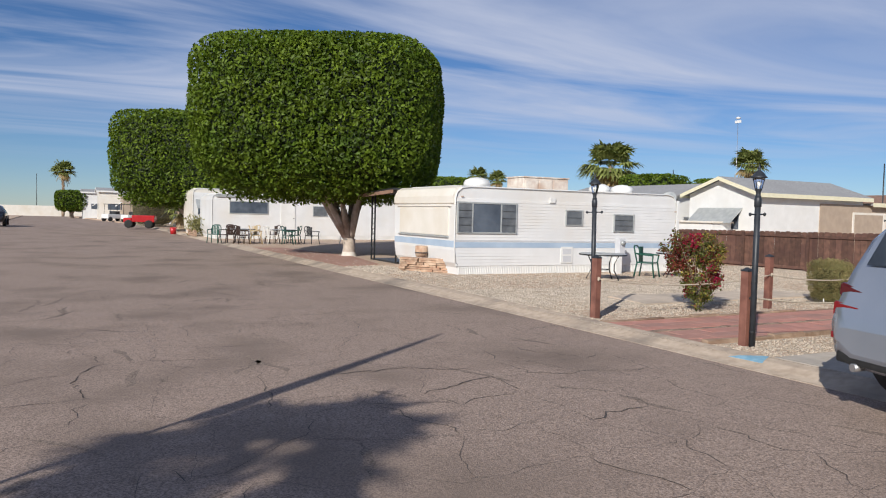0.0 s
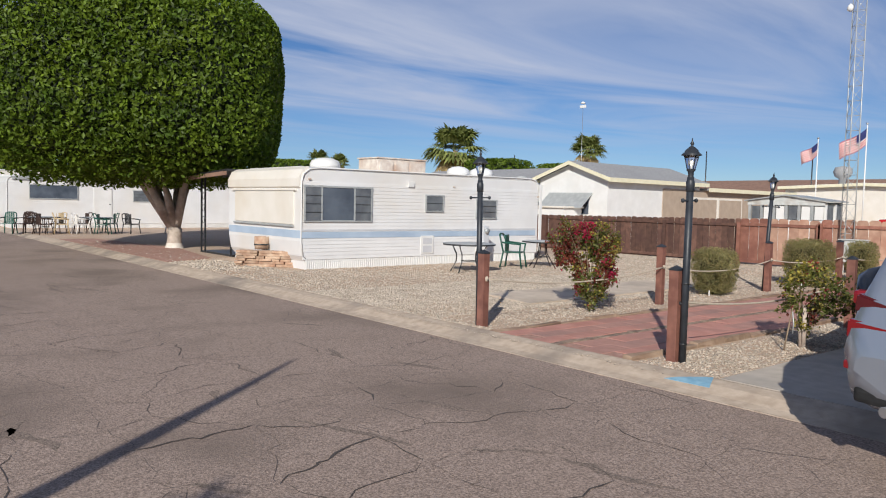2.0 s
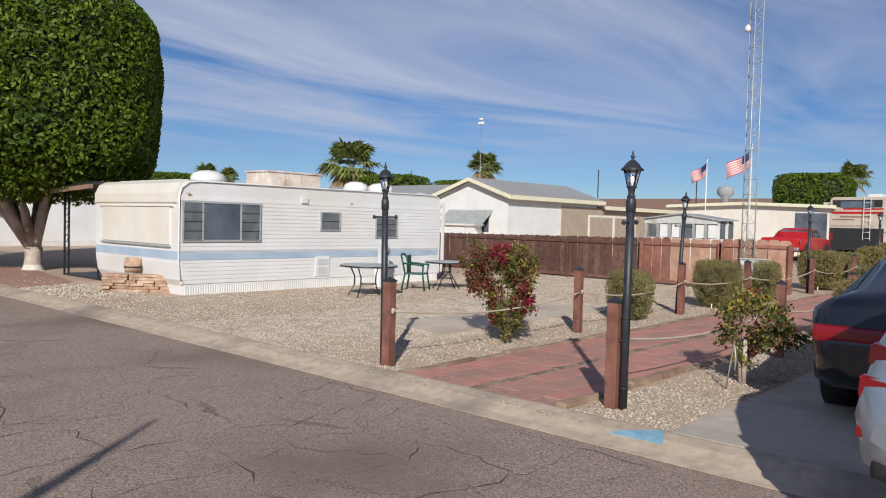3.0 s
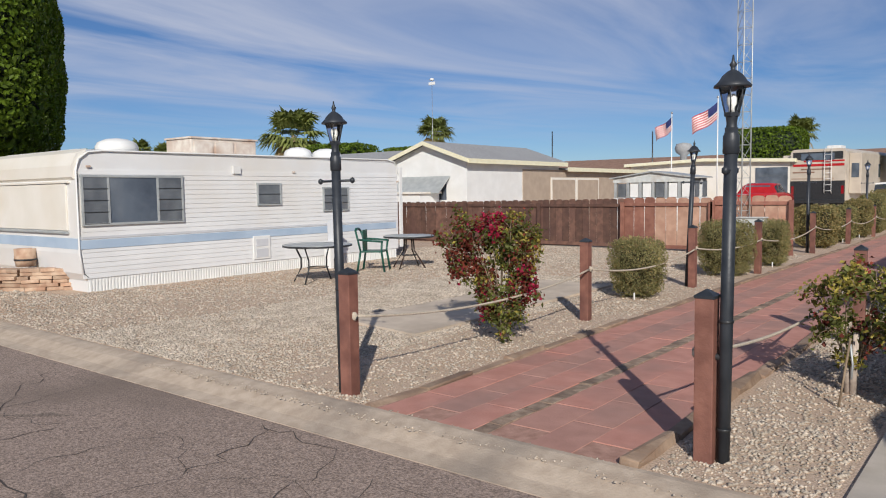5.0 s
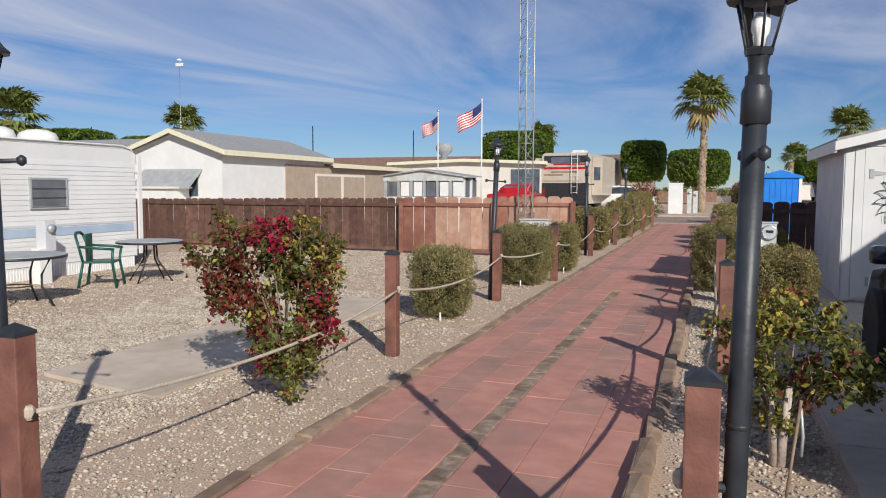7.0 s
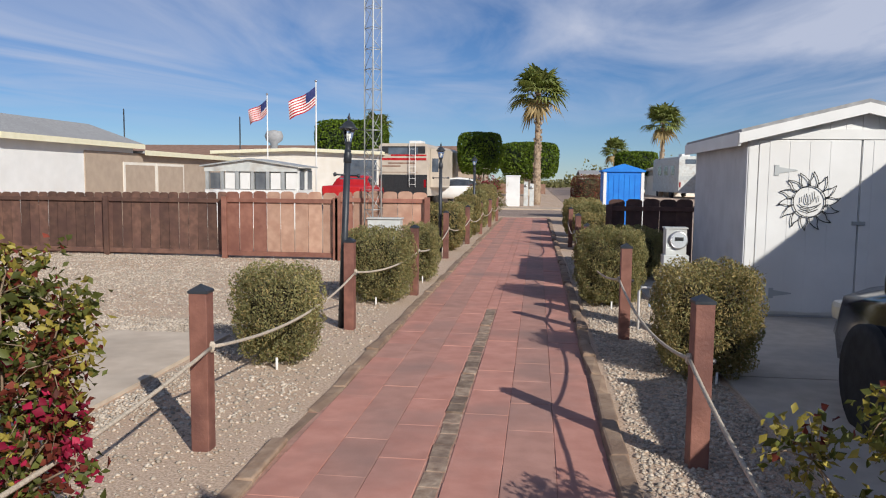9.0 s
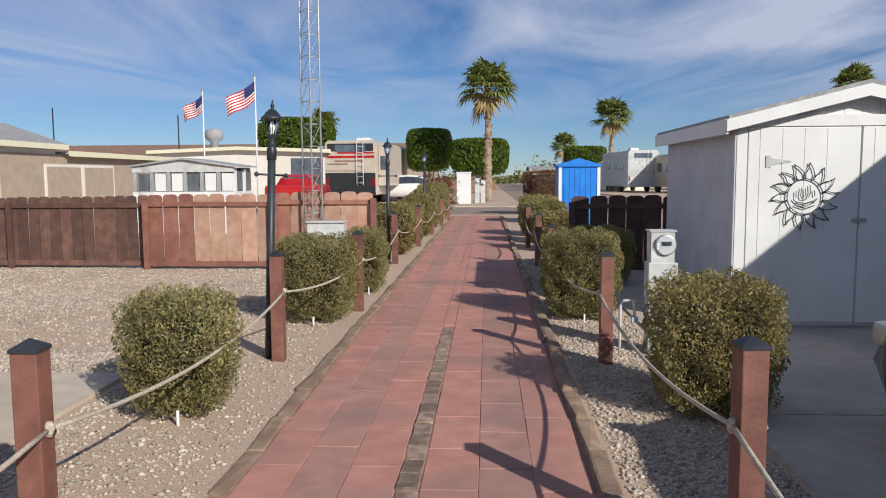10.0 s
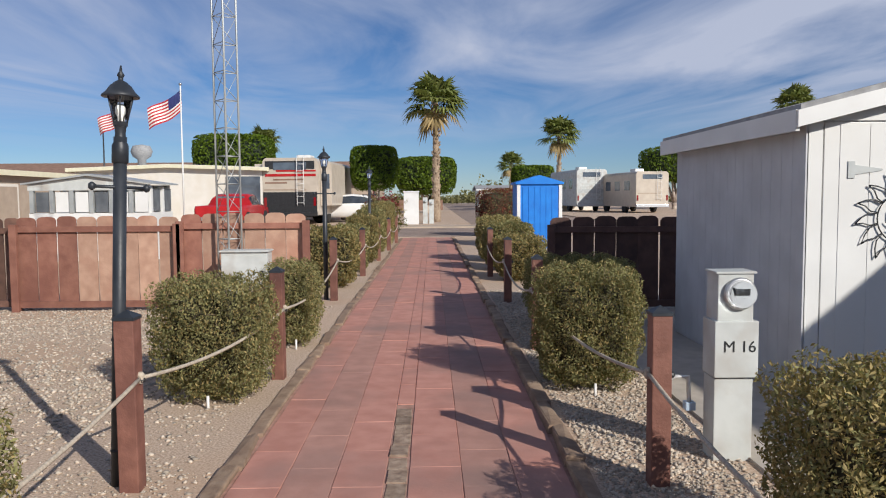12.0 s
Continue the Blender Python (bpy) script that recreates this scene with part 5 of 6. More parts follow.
# ---- patio furniture ----
def plastic_chair(x, y, turn, mat, label):
    t = thing("patio_chair", x, y, 0, turn, label, "chair", "patio chairs")
    part("seat", box(B(), -0.22, -0.22, 0.37, 0.22, 0.22, 0.4, 0.012), mat, t)
    for s in (-1, 1):
        part("leg", tube(B(), [(s * 0.25, -0.26, 0.0), (s * 0.22, -0.2, 0.4), (s * 0.25, -0.22, 0.58)], [0.022, 0.02, 0.02], 6), mat, t)
        part("leg", tube(B(), [(s * 0.23, 0.28, 0.0), (s * 0.2, 0.21, 0.4)], [0.022, 0.02], 6), mat, t)
        part("armrest", tube(B(), [(s * 0.25, -0.24, 0.58), (s * 0.27, 0.0, 0.6), (s * 0.22, 0.25, 0.62)], 0.022, 6), mat, t)
        part("back_post", tube(B(), [(s * 0.2, 0.21, 0.38), (s * 0.22, 0.26, 0.62), (s * 0.18, 0.31, 0.78)], 0.02, 6), mat, t)
    part("top_rail", tube(B(), [(-0.18, 0.31, 0.78), (-0.1, 0.325, 0.82), (0.1, 0.325, 0.82), (0.18, 0.31, 0.78)], 0.022, 6), mat, t)
    for k in range(5):
        sx = -0.14 + 0.07 * k
        part("back_slat", prism(B(), [(-0.024 + sx, 0.4), (0.024 + sx, 0.4), (0.024 + sx, 0.8), (-0.024 + sx, 0.8)], "y", 0.0, 0.014, m=Matrix.Translation((0, 0.17, 0)) @ Matrix.Shear("XZ", 4, (0, 0.19))), mat, t)
    return t


def patio_table(x, y, turn, r, h, label, crossed=False):
    t = thing("patio_table", x, y, 0, turn, label, "table", "patio tables")
    part("tabletop", lathe(B(), [(r - 0.02, h - 0.03), (r, h - 0.022), (r, h - 0.006), (r - 0.02, h)], 32), "grey", t, "mottled grey top")
    part("rim", lathe(B(), [(r - 0.01, h - 0.045), (r + 0.008, h - 0.04), (r + 0.008, h - 0.01), (r - 0.01, h - 0.031)], 32), "dark", t)
    for k in range(4):
        a = math.pi / 2 * k
        c, s = math.cos(a), math.sin(a)
        pr = [(0.1, h - 0.03), (0.12, h * 0.55), (r * 0.75, 0.01)] if crossed else [(r * 0.75, h - 0.04), (r * 0.55, h * 0.62), (r * 0.55, h * 0.38), (r * 0.8, 0.01)]
        part("leg", tube(B(), [(q * c, q * s, z) for q, z in pr], 0.015, 7), "brown_plastic" if crossed else "dark", t)
    part("ring_brace", tube(B(), [(r * 0.3 * math.cos(k * math.pi / 6), r * 0.3 * math.sin(k * math.pi / 6), h * 0.4) for k in range(13)], 0.009, 5), "dark", t)
    return t


patio_table(-15.35, 13.1, 20, 0.58, 0.66, "round grey-topped patio table with curved metal legs")
patio_table(-15.6, 15.75, 10, 0.5, 0.66, "round patio table with crossed brown legs", True)
plastic_chair(-15.85, 15.0, 120, "green_plastic", "dark green plastic garden chair by a table")
for cx, cy, tn, mt, lab in [(-35.6, 7.5, 60, "green_plastic", "green plastic garden chair"), (-35.4, 8.0, 30, "brown_plastic", "dark brown plastic garden chair"), (-34.6, 8.5, 200, "brown_plastic", "dark brown lattice-backed garden chair"), (-34.8, 9.2, 170, "tan_plastic", "tan plastic garden chair"),
                        (-35.6, 9.2, 20, "tan_plastic", "tan plastic garden chair"), (-34.8, 9.9, 190, "white_plastic", "white plastic garden chair"), (-35.8, 10.2, 10, "brown_plastic", "dark brown plastic garden chair"), (-34.4, 10.6, 150, "green_plastic", "green plastic garden chair"),
                        (-35.6, 11.2, 330, "green_plastic", "green plastic garden chair"), (-34.8, 11.8, 210, "dark", "black garden chair beside the trunk"), (-34.6, 13.4, 160, "white_plastic", "white plastic garden chair"), (-36.2, 8.4, 90, "brown_plastic", "dark brown plastic garden chair")]:
    plastic_chair(cx, cy, tn, mt, lab)
patio_table(-35.3, 8.7, 0, 0.55, 0.66, "round patio table among the garden chairs")
patio_table(-35.2, 10.6, 0, 0.55, 0.66, "round patio table among the garden chairs")

# ---- the neighbouring lots along the street ----
tr2 = trailer_home(-40.7, 8.3, 20.0, 3.6, 2.35, "white mobile home behind the garden chairs", stripe=False)
window(tr2, "window", 0.002, 0.9, 2.9, 1.35, 1.95, (), 1)
window(tr2, "window", 0.002, 5.4, 6.2, 1.3, 1.8, (), 1, ((5.4, 6.2, 3),))
part("door", box(B(), 0.0, 3.6, 0.25, 0.03, 4.4, 2.1, 0.006), "white", tr2)
part("door_handle", box(B(), 0.03, 4.28, 1.1, 0.05, 4.34, 1.14), "dark", tr2)
part("fascia", box(B(), 0.0, 0.2, 2.18, 0.06, 11.5, 2.3), "grey", tr2)
tr3 = trailer_home(-47.5, 8.4, 18.0, 3.6, 2.75, "cream mobile home with tilted window awnings", "cream", False)
for ya in (0.3, 2.2):
    part("window", box(B(), 0.002, ya, 1.2, 0.015, ya + 0.9, 1.9), "winglass", tr3)
    part("awning", prism(B(), [(0.0, 2.05), (0.7, 1.55), (0.72, 1.58), (0.02, 2.1)], "y", ya - 0.15, ya + 1.05), "grey", tr3, "tilted metal window awning")
for i, (bx, by, w, d, h, m1) in enumerate([(-66, 10, 3.6, 9, 2.5, "cream"), (-78, 9.5, 3.6, 9, 2.6, "white"), (-90, 7.6, 3.6, 9, 2.9, "tan"), (-99, 5.6, 3.6, 9, 3.4, "cream"), (-110, 4.2, 4, 9, 3.4, "white")]):
    hh = hip_box("mobile_home", bx - w, by, bx, by + d, h, 0.35, m1, "roof", "pale mobile home further down the street", "y", 0.25, "mobile homes", "white")
    part("window", box(B(), w, 1.0, 1.2, w + 0.015, 2.4, 1.9), "winglass", hh)
    part("window", box(B(), w, 4.5, 1.2, w + 0.015, 5.6, 1.9), "winglass", hh)
    part("window", box(B(), 1.0, -0.015, 1.2, 2.4, 0.0, 1.9), "winglass", hh)
    part("awning", prism(B(), [(-0.6, 1.6), (-0.02, 2.05), (-0.02, 2.1), (-0.62, 1.63)], "x", 0.8, 2.6), "white", hh)
slab("ground_7", [(-128, 2.8), (-84, 6.9), (-84, 7.6), (-128, 7.6)], -0.3, 0.01, "earth", "bare verge where the street narrows", "ground")
slab("wall_end", rect(-134.5, -60, -134, 40), -0.3, 1.5, "cream", "low cream wall across the far end of the street", "wall")

# awning beside the trailer
aw = thing("patio_awning", -23.6, 10.3, 0, 0, "dark flat patio awning on scrolled iron posts", "awning")
part("roof", prism(B(), [(0.0, 2.12), (2.4, 2.22), (2.4, 2.28), (0.0, 2.18)], "y", -0.3, 6.0), "dark", aw)
part("fascia", prism(B(), [(-0.03, 2.02), (2.4, 2.12), (2.4, 2.22), (-0.03, 2.12)], "y", -0.36, -0.3), "brown_roof", aw)
part("end_curtain", box(B(), 1.85, 0.1, 0.9, 2.3, 0.14, 2.1), "brown_plastic", aw, "dark screen hanging at the trailer end")
# deck in black: the awning's shadow is put into its colour
part("shaded_deck", box(B(), 0.0, 0.0, -0.05, 2.1, 6.0, 0.05), "dark", aw)
for px in (0.02, 0.28):
    part("post", box(B(), px - 0.02, -0.02, 0, px + 0.02, 0.02, 2.12), "dark", aw)
for k in range(6):
    z = 0.25 + 0.33 * k
    part("scroll", tube(B(), [(0.15 + 0.1 * math.cos(a) * (1 - a / 14), 0, z + 0.12 * math.sin(a) * (1 - a / 14)) for a in (0.6 * j for j in range(12))], 0.008, 5), "dark", aw)
for px, py in ((0.02, 5.7), (2.0, 0.0)):
    part("post", box(B(), px - 0.02, py - 0.02, 0, px + 0.02, py + 0.02, 2.15), "dark", aw)

# stacked flat stones and a wooden tub at the trailer's front
wall_st = thing("stone_stack", -18.6, 9.9, 0, 45, "low stack of flat reddish stones", "stone wall")
srng = random.Random(5)
for lay in range(6):
    xx = -0.75
    while xx < 0.7 - 0.06 * lay:
        w = srng.uniform(0.16, 0.34)
        me = mesh_of(box(B(), -w / 2, -0.13, 0, w / 2, 0.13, 0.058, 0.012), "stone")
        part("stone", me, "brick", wall_st, at=pose(xx + w / 2, srng.uniform(-0.04, 0.04), lay * 0.06, srng.uniform(-2, 2), srng.uniform(-2, 2), srng.uniform(-9, 9)))
        xx += w + 0.01
tub = thing("wooden_tub", -19.1, 9.95, 0.36, 0, "weathered wooden half-barrel tub", "planter")
part("staves", lathe(B(), [(0.15, 0), (0.17, 0.12), (0.17, 0.3), (0.15, 0.3), (0.14, 0.2)], 14), "brick", tub)
part("hoop", lathe(B(), [(0.172, 0.1), (0.176, 0.1), (0.176, 0.13), (0.172, 0.13)], 14), "dark", tub)
slab("ground_6", [(-31, 8.24), (-20.5, 8.24), (-21.2, 9.6), (-25, 10.2), (-31, 9.4)], -0.2, 0.02, "tile_bed", "red-brown bare earth round the tree", "ground")

# small red cart, golf carts and planters along the street
cart = thing("red_cart", -61.0, 6.9, 0, 75, "small red trailer cart at the kerb", "cart")
part("tray", box(B(), -0.7, -0.55, 0.45, 0.9, 0.55, 0.95, 0.04), "red_paint", cart)
part("hood", box(B(), -1.3, -0.5, 0.4, -0.72, 0.5, 0.75, 0.06), "red_paint", cart)
part("tow_bar", tube(B(), [(0.9, 0, 0.5), (1.8, 0, 1.3)], 0.03, 6), "dark", cart)
for wx in (-0.9, 0.5):
    for s in (-1, 1):
        wheel(cart, wx, s * 0.55, 0.3, 0.16, s).matrix_basis = Matrix.Translation((wx, s * 0.55, 0)) @ pose(0, 0, 0, 0, 0, 90) @ Matrix.Translation((-wx, -s * 0.55, 0))
for gx, gy in ((-88, 6.6), (-84, 8.2)):
    gc = thing("golf_cart", gx, gy, 0, 30, "white golf cart parked along the street", "golf cart", "golf carts")
    part("body", box(B(), -0.6, -1.1, 0.3, 0.6, 1.1, 0.75, 0.08), "white", gc)
    part("seat", box(B(), -0.55, -0.2, 0.75, 0.55, 0.35, 1.1, 0.05), "dark", gc)
    part("roof", box(B(), -0.6, -0.9, 1.8, 0.6, 0.9, 1.86, 0.02), "dark", gc)
    for s in (-1, 1):
        for yy in (-0.8, 0.8):
            part("roof_post", tube(B(), [(s * 0.55, yy, 0.7), (s * 0.55, yy * 0.95, 1.8)], 0.02, 5), "dark", gc)
            wheel(gc, s * 0.55, yy, 0.25, 0.18, s)
pl = thing("cactus_planter", -45.0, 8.0, 0, 0, "low brick planter with grey-green succulents", "planter")
for i in range(24):
    part("brick", box(B(), -0.15, -0.06, 0, 0.15, 0.06, 0.11, 0.006), "brick", pl, at=pose(-1.2 + 0.32 * (i % 8), 0, 0.12 * (i // 8), 0, 0, random.uniform(-4, 4)))
prng = np.random.default_rng(9)
part("succulents", quads("succulents", prng.normal(size=(500, 3)) * np.array([0.8, 0.3, 0.25]) + np.array([0, 0.3, 0.6]), prng.normal(size=(500, 3)), 0.35, 0.06, prng), "shrub", pl)
bucket = thing("red_bucket", -47.5, 7.3, 0, 0, "small red bucket by the kerb", "bucket")
part("pail", lathe(B(), [(0.16, 0), (0.2, 0.4), (0.19, 0.4), (0.15, 0.05)], 14), "red_paint", bucket)
part("handle", tube(B(), [(-0.2, 0, 0.38), (-0.1, 0, 0.52), (0.1, 0, 0.52), (0.2, 0, 0.38)], 0.008, 5), "dark", bucket)
shrub(-66.5, 8.2, (1.6, 1.5, 1.5), "dense green rounded hedge along the street", 55, group="street hedges")

# ---- behind the fence ----
tower = thing("radio_mast", -11.03, 22.0, 0, 12, "slim three-legged lattice mast with a wind gauge", "mast")
TH, side = 7.3, 0.31
legs = [(side / math.sqrt(3) * math.cos(a), side / math.sqrt(3) * math.sin(a)) for a in (math.pi / 6, math.pi * 5 / 6, math.pi * 1.5)]
for lx, ly in legs:
    part("leg", tube(B(), [(lx, ly, 0), (lx, ly, TH)], 0.014, 7), "grey", tower)
for k in range(19):
    z = 0.25 + 0.37 * k
    for i in range(3):
        a, b = legs[i], legs[(i + 1) % 3]
        part("strut", tube(B(), [(*a, z), (*b, z)], 0.006, 4), "grey", tower)
        if z + 0.37 < TH:
            part("diagonal", tube(B(), [(*a, z), (*b, z + 0.37)], 0.005, 4), "grey", tower)
part("wind_gauge", lathe(B(), [(0.01, 0), (0.08, 0.04), (0.08, 0.12), (0.02, 0.2)], 12, Matrix.Translation((legs[1][0] - 0.05, legs[1][1], TH - 0.75))), "white", tower)
part("top_pole", tube(B(), [(0, 0, TH - 0.3), (0, 0, TH + 0.5)], 0.012, 6), "alu", tower)

ebox = thing("electric_box", -10.73, 21.7, 0, 0, "pale grey-green steel electric box before the fence", "electric box")
part("cabinet", box(B(), -0.3, -0.14, 0.3, 0.3, 0.14, 0.84, 0.01), "steel_box", ebox)
part("lid", box(B(), -0.32, -0.17, 0.841, 0.32, 0.16, 0.865, 0.006), "steel_box", ebox)
for s in (-1, 1):
    part("leg", box(B(), s * 0.24 - 0.03, -0.03, -0.1, s * 0.24 + 0.03, 0.03, 0.3), "steel_box", ebox)
part("hasp", box(B(), 0.2, -0.155, 0.5, 0.25, -0.141, 0.6), "dark", ebox)


def flag(x, y, h, w, ht, turn, label):
    t = thing("flagpole", x, y, 0, 0, label, "flag", "flags")
    part("pole", tube(B(), [(0, 0, 0), (0, 0, h)], [0.035, 0.022], 8), "white", t)
    part("finial", lathe(B(), [(0.02, h), (0.05, h + 0.04), (0.05, h + 0.07), (0.01, h + 0.1)], 10), "alu", t)
    c, s = math.cos(radians(turn)), math.sin(radians(turn))
    def pt(u, v):
        d = w * u
        off = 0.09 * math.sin(u * 8 + v * 2) * u
        return (0.03 + d * c - off * s, d * s + off * c, h - 0.1 - ht * v - 0.65 * u * w - 0.06 * math.sin(u * 5))
    for i in range(13):
        g = B()
        n = 10
        k0 = 4 if i < 7 else 0
        lo = [g.verts.new(pt(k / n, i / 13)) for k in range(k0, n + 1)]
        hi = [g.verts.new(pt(k / n, (i + 1) / 13)) for k in range(k0, n + 1)]
        for k in range(len(lo) - 1):
            g.faces.new((lo[k], lo[k + 1], hi[k + 1], hi[k]))
        part("stripe", g, "flag_red" if i % 2 == 0 else "white_plastic", t)
    g = B()
    lo = [g.verts.new(pt(k / 10, 0)) for k in range(5)]
    hi = [g.verts.new(pt(k / 10, 7 / 13)) for k in range(5)]
    for k in range(4):
        g.faces.new((lo[k], lo[k + 1], hi[k + 1], hi[k]))
    part("canton", g, "flag_blue", t)
    return t


flag(-16.8, 36.1, 5.0, 1.05, 0.68, 185, "red, white and blue striped flag on a white pole")
flag(-19.1, 38.3, 4.95, 0.85, 0.6, 172, "red, white and blue striped flag on a white pole")

# glazed porch, vent and low buildings behind
porch = thing("glazed_porch", -18.3, 30.6, 0, 0, "white-framed glazed porch with a low metal roof", "porch")
part("plinth", box(B(), 0, 0, -0.1, 3.0, 1.6, 1.2), "white", porch)
for i in range(6):
    xa = 0.03 + i * 0.49
    part("frame", box(B(), xa, -0.02, 1.2, xa + 0.1, 0.08, 1.85), "grey", porch)
    part("pane", box(B(), xa + 0.14, 0.02, 1.22, xa + 0.46, 0.035, 1.72), "white" if i % 3 else "slat", porch)
part("back_wall", box(B(), 0.05, 1.5, 1.2, 2.95, 1.6, 1.9), "white", porch)
for ya in (0.0, 0.8):
    part("frame", box(B(), 2.92, ya + 0.1, 1.2, 3.0, ya + 0.2, 1.85), "white", porch)
    part("pane", box(B(), 2.95, ya + 0.22, 1.22, 2.97, ya + 0.78, 1.8), "slat", porch)
part("header", box(B(), 0, -0.03, 1.76, 3.0, 0.05, 1.9), "steel_box", porch)
part("roof", prism(B(), [(-0.12, 1.9), (1.5, 2.12), (3.12, 1.9), (3.12, 1.94), (1.5, 2.17), (-0.12, 1.94)], "y", -0.12, 1.75), "grey", porch)
part("gable", prism(B(), [(0.0, 1.9), (3.0, 1.9), (1.5, 2.11)], "y", -0.02, 0.03), "steel_box", porch)
vent = thing("turbine_vent", -22.9, 47.9, 2.95, 0, "grey round turbine vent on a roof", "roof vent")
part("drum", lathe(B(), [(0.2, -0.4), (0.2, 0.2), (0.42, 0.35), (0.5, 0.6), (0.4, 0.85), (0.05, 0.92)], 18), "roof", vent)
low = hip_box("house", -25.6, 46.8, -16.9, 56.0, 2.62, 0.16, "cream", "white", "cream mobile home with a dark screened porch end", "y", 0.3, "mobile homes", "yellow")
part("porch_screen", box(B(), 7.0, -0.03, 0.2, 8.6, -0.005, 2.3), "winglass", low)
hip_box("house", -70.0, 74.0, -13.0, 86.0, 3.0, 1.7, "tan", "brown_roof", "long low building with a brown roof", "x", 0.6, "far houses", "brown_roof")
hip_box("house", -38.0, 27.5, -28.6, 34.0, 2.5, 0.85, "white", "roof", "white house with a low grey shingle roof", "x", 0.4, "far houses", "white")
hip_box("house", -58.0, 20.0, -50.0, 30.0, 2.6, 0.7, "white", "roof", "white house behind the clipped tree", "x", 0.4, "far houses", "white")
hip_box("house", -4.0, 110.0, 14.0, 118.0, 2.2, 0.5, "cream", "roof", "long pale building at the end of the street", "x", 0.4, "far houses", "white")
hip_box("house", 1.9, 80.0, 5.4, 90.0, 2.6, 0.6, "cream", "cream", "cream gabled house beyond the fence", "y", 0.3, "far houses", "white")
slab("wall_far", rect(-30, 100, -7, 100.3), -0.3, 1.2, "brown_roof", "reddish wall far down the street", "wall")

dish = thing("satellite_dish", -26.2, 25.7, 0, 0, "grey satellite dish on a pole", "satellite dish")
part("mast", tube(B(), [(0, 0, 0), (0, 0, 2.35)], 0.03, 8), "grey", dish)
part("reflector", lathe(B(), [(0.02, 0.0), (0.25, 0.05), (0.4, 0.13), (0.41, 0.13), (0.25, 0.03), (0.02, -0.02)], 22, pose(0, 0, 2.4, 60, 0, 20)), "grey", dish)
part("feed_arm", tube(B(), [(0, 0, 2.2), (0.12, -0.4, 2.35)], 0.012, 5), "dark", dish)
gauge = thing("weather_vane", -29.9, 34.1, 0, 0, "white wind gauge on a thin mast", "wind gauge")
part("mast", tube(B(), [(0, 0, 0), (0, 0, 7.0)], 0.012, 5), "alu", gauge)
part("vane", box(B(), -0.2, -0.03, 6.9, 0.2, 0.03, 7.05, 0.02), "white", gauge)
part("cup", lathe(B(), [(0.01, 7.1), (0.12, 7.14), (0.12, 7.2), (0.01, 7.25)], 10), "white", gauge)
for ux, uy, uh in ((-57, 56, 6.5), (-38, 60, 6.4), (-30, 62, 6.0), (-24, 78, 6.2), (-16, 90, 6.5), (-140, -8, 9), (-150, -2, 7)):
    up = thing("utility_pole", ux, uy, 0, 0, "thin dark utility pole in the distance", "utility pole", "utility poles")
    part("pole", tube(B(), [(0, 0, 0), (0, 0, uh)], [0.06, 0.045], 7), "dark", up)
    part("cap", lathe(B(), [(0.05, uh), (0.03, uh + 0.1)], 7), "dark", up)

# blue shed, white wall, boundary hedge
blu = thing("blue_shed", -6.35, 32.3, 0, 0, "bright blue plastic shed with white corners", "shed")
part("body", box(B(), 0, 0, 0, 1.2, 1.2, 1.75), "blue", blu)
part("roof", prism(B(), [(-0.06, 1.751), (1.26, 1.751), (1.26, 1.8), (0.6, 2.0), (-0.06, 1.8)], "y", -0.06, 1.26), "blue", blu)
for k in range(6):
    part("panel", box(B(), 0.14 + k * 0.16, -0.012, 0.05, 0.29 + k * 0.16, -0.001, 1.68, 0.004), "blue", blu)
for xa in (-0.01, 1.13):
    part("corner", box(B(), xa, -0.02, 0, xa + 0.09, 0.06, 1.74), "white", blu, "white corner strip")
wp = thing("white_wall_post", -9.93, 46.9, 0, 0, "short white garden wall beside the palm", "garden wall")
part("panel", box(B(), -0.35, -0.1, -0.05, 0.35, 0.1, 1.5, 0.01), "white", wp)
part("coping", box(B(), -0.38, -0.13, 1.501, 0.38, 0.13, 1.56, 0.01), "white", wp)
for gx, gh in ((-9.3, 1.25), (-9.0, 1.15)):
    ub = thing("utility_box", gx, 47.6, 0, 0, "grey utility box beside the palm", "utility box", "utility boxes")
    part("cabinet", box(B(), -0.11, -0.1, -0.05, 0.11, 0.1, gh, 0.01), "steel_box", ub)
    part("meter", lathe(B(), [(0.07, 0), (0.07, 0.05), (0.01, 0.06)], 10, pose(0, -0.1, gh - 0.2, 90)), "alu", ub)
vine_bush(-10.0, 38.95, [(-0.3, 1.0, 0.25, "d"), (0.1, 1.1, 0.25, "c"), (0.35, 0.9, 0.22, "o"), (0.0, 0.7, 0.3, "g"), (-0.3, 0.5, 0.25, "d"), (0.3, 0.45, 0.25, "g"), (0.0, 0.25, 0.22, "g")], 10, "tall flowering bush at the end of the hedge", 63, 1.3)
shrub(-6.3, 38.8, (0.85, 0.8, 0.78), "dense dark red-brown bush at the walkway's end", 64, mats=("boug_dark", "shrub"))
drng = np.random.default_rng(77)
NT = 26000
cx = drng.uniform(-140, 150, NT)
tl = quads("treeline", np.stack([cx, 180 + drng.normal(size=NT) * 2, np.abs(drng.normal(size=NT)) * (1.3 + 0.6 * np.sin(cx * 0.11) + 0.4 * np.sin(cx * 0.37)) + 0.3], 1), drng.normal(size=(NT, 3)), 0.7, 0.5, drng)
tagged(part("far_trees", tl, "shrub"), "low line of far desert trees", "trees", kind="stuff")

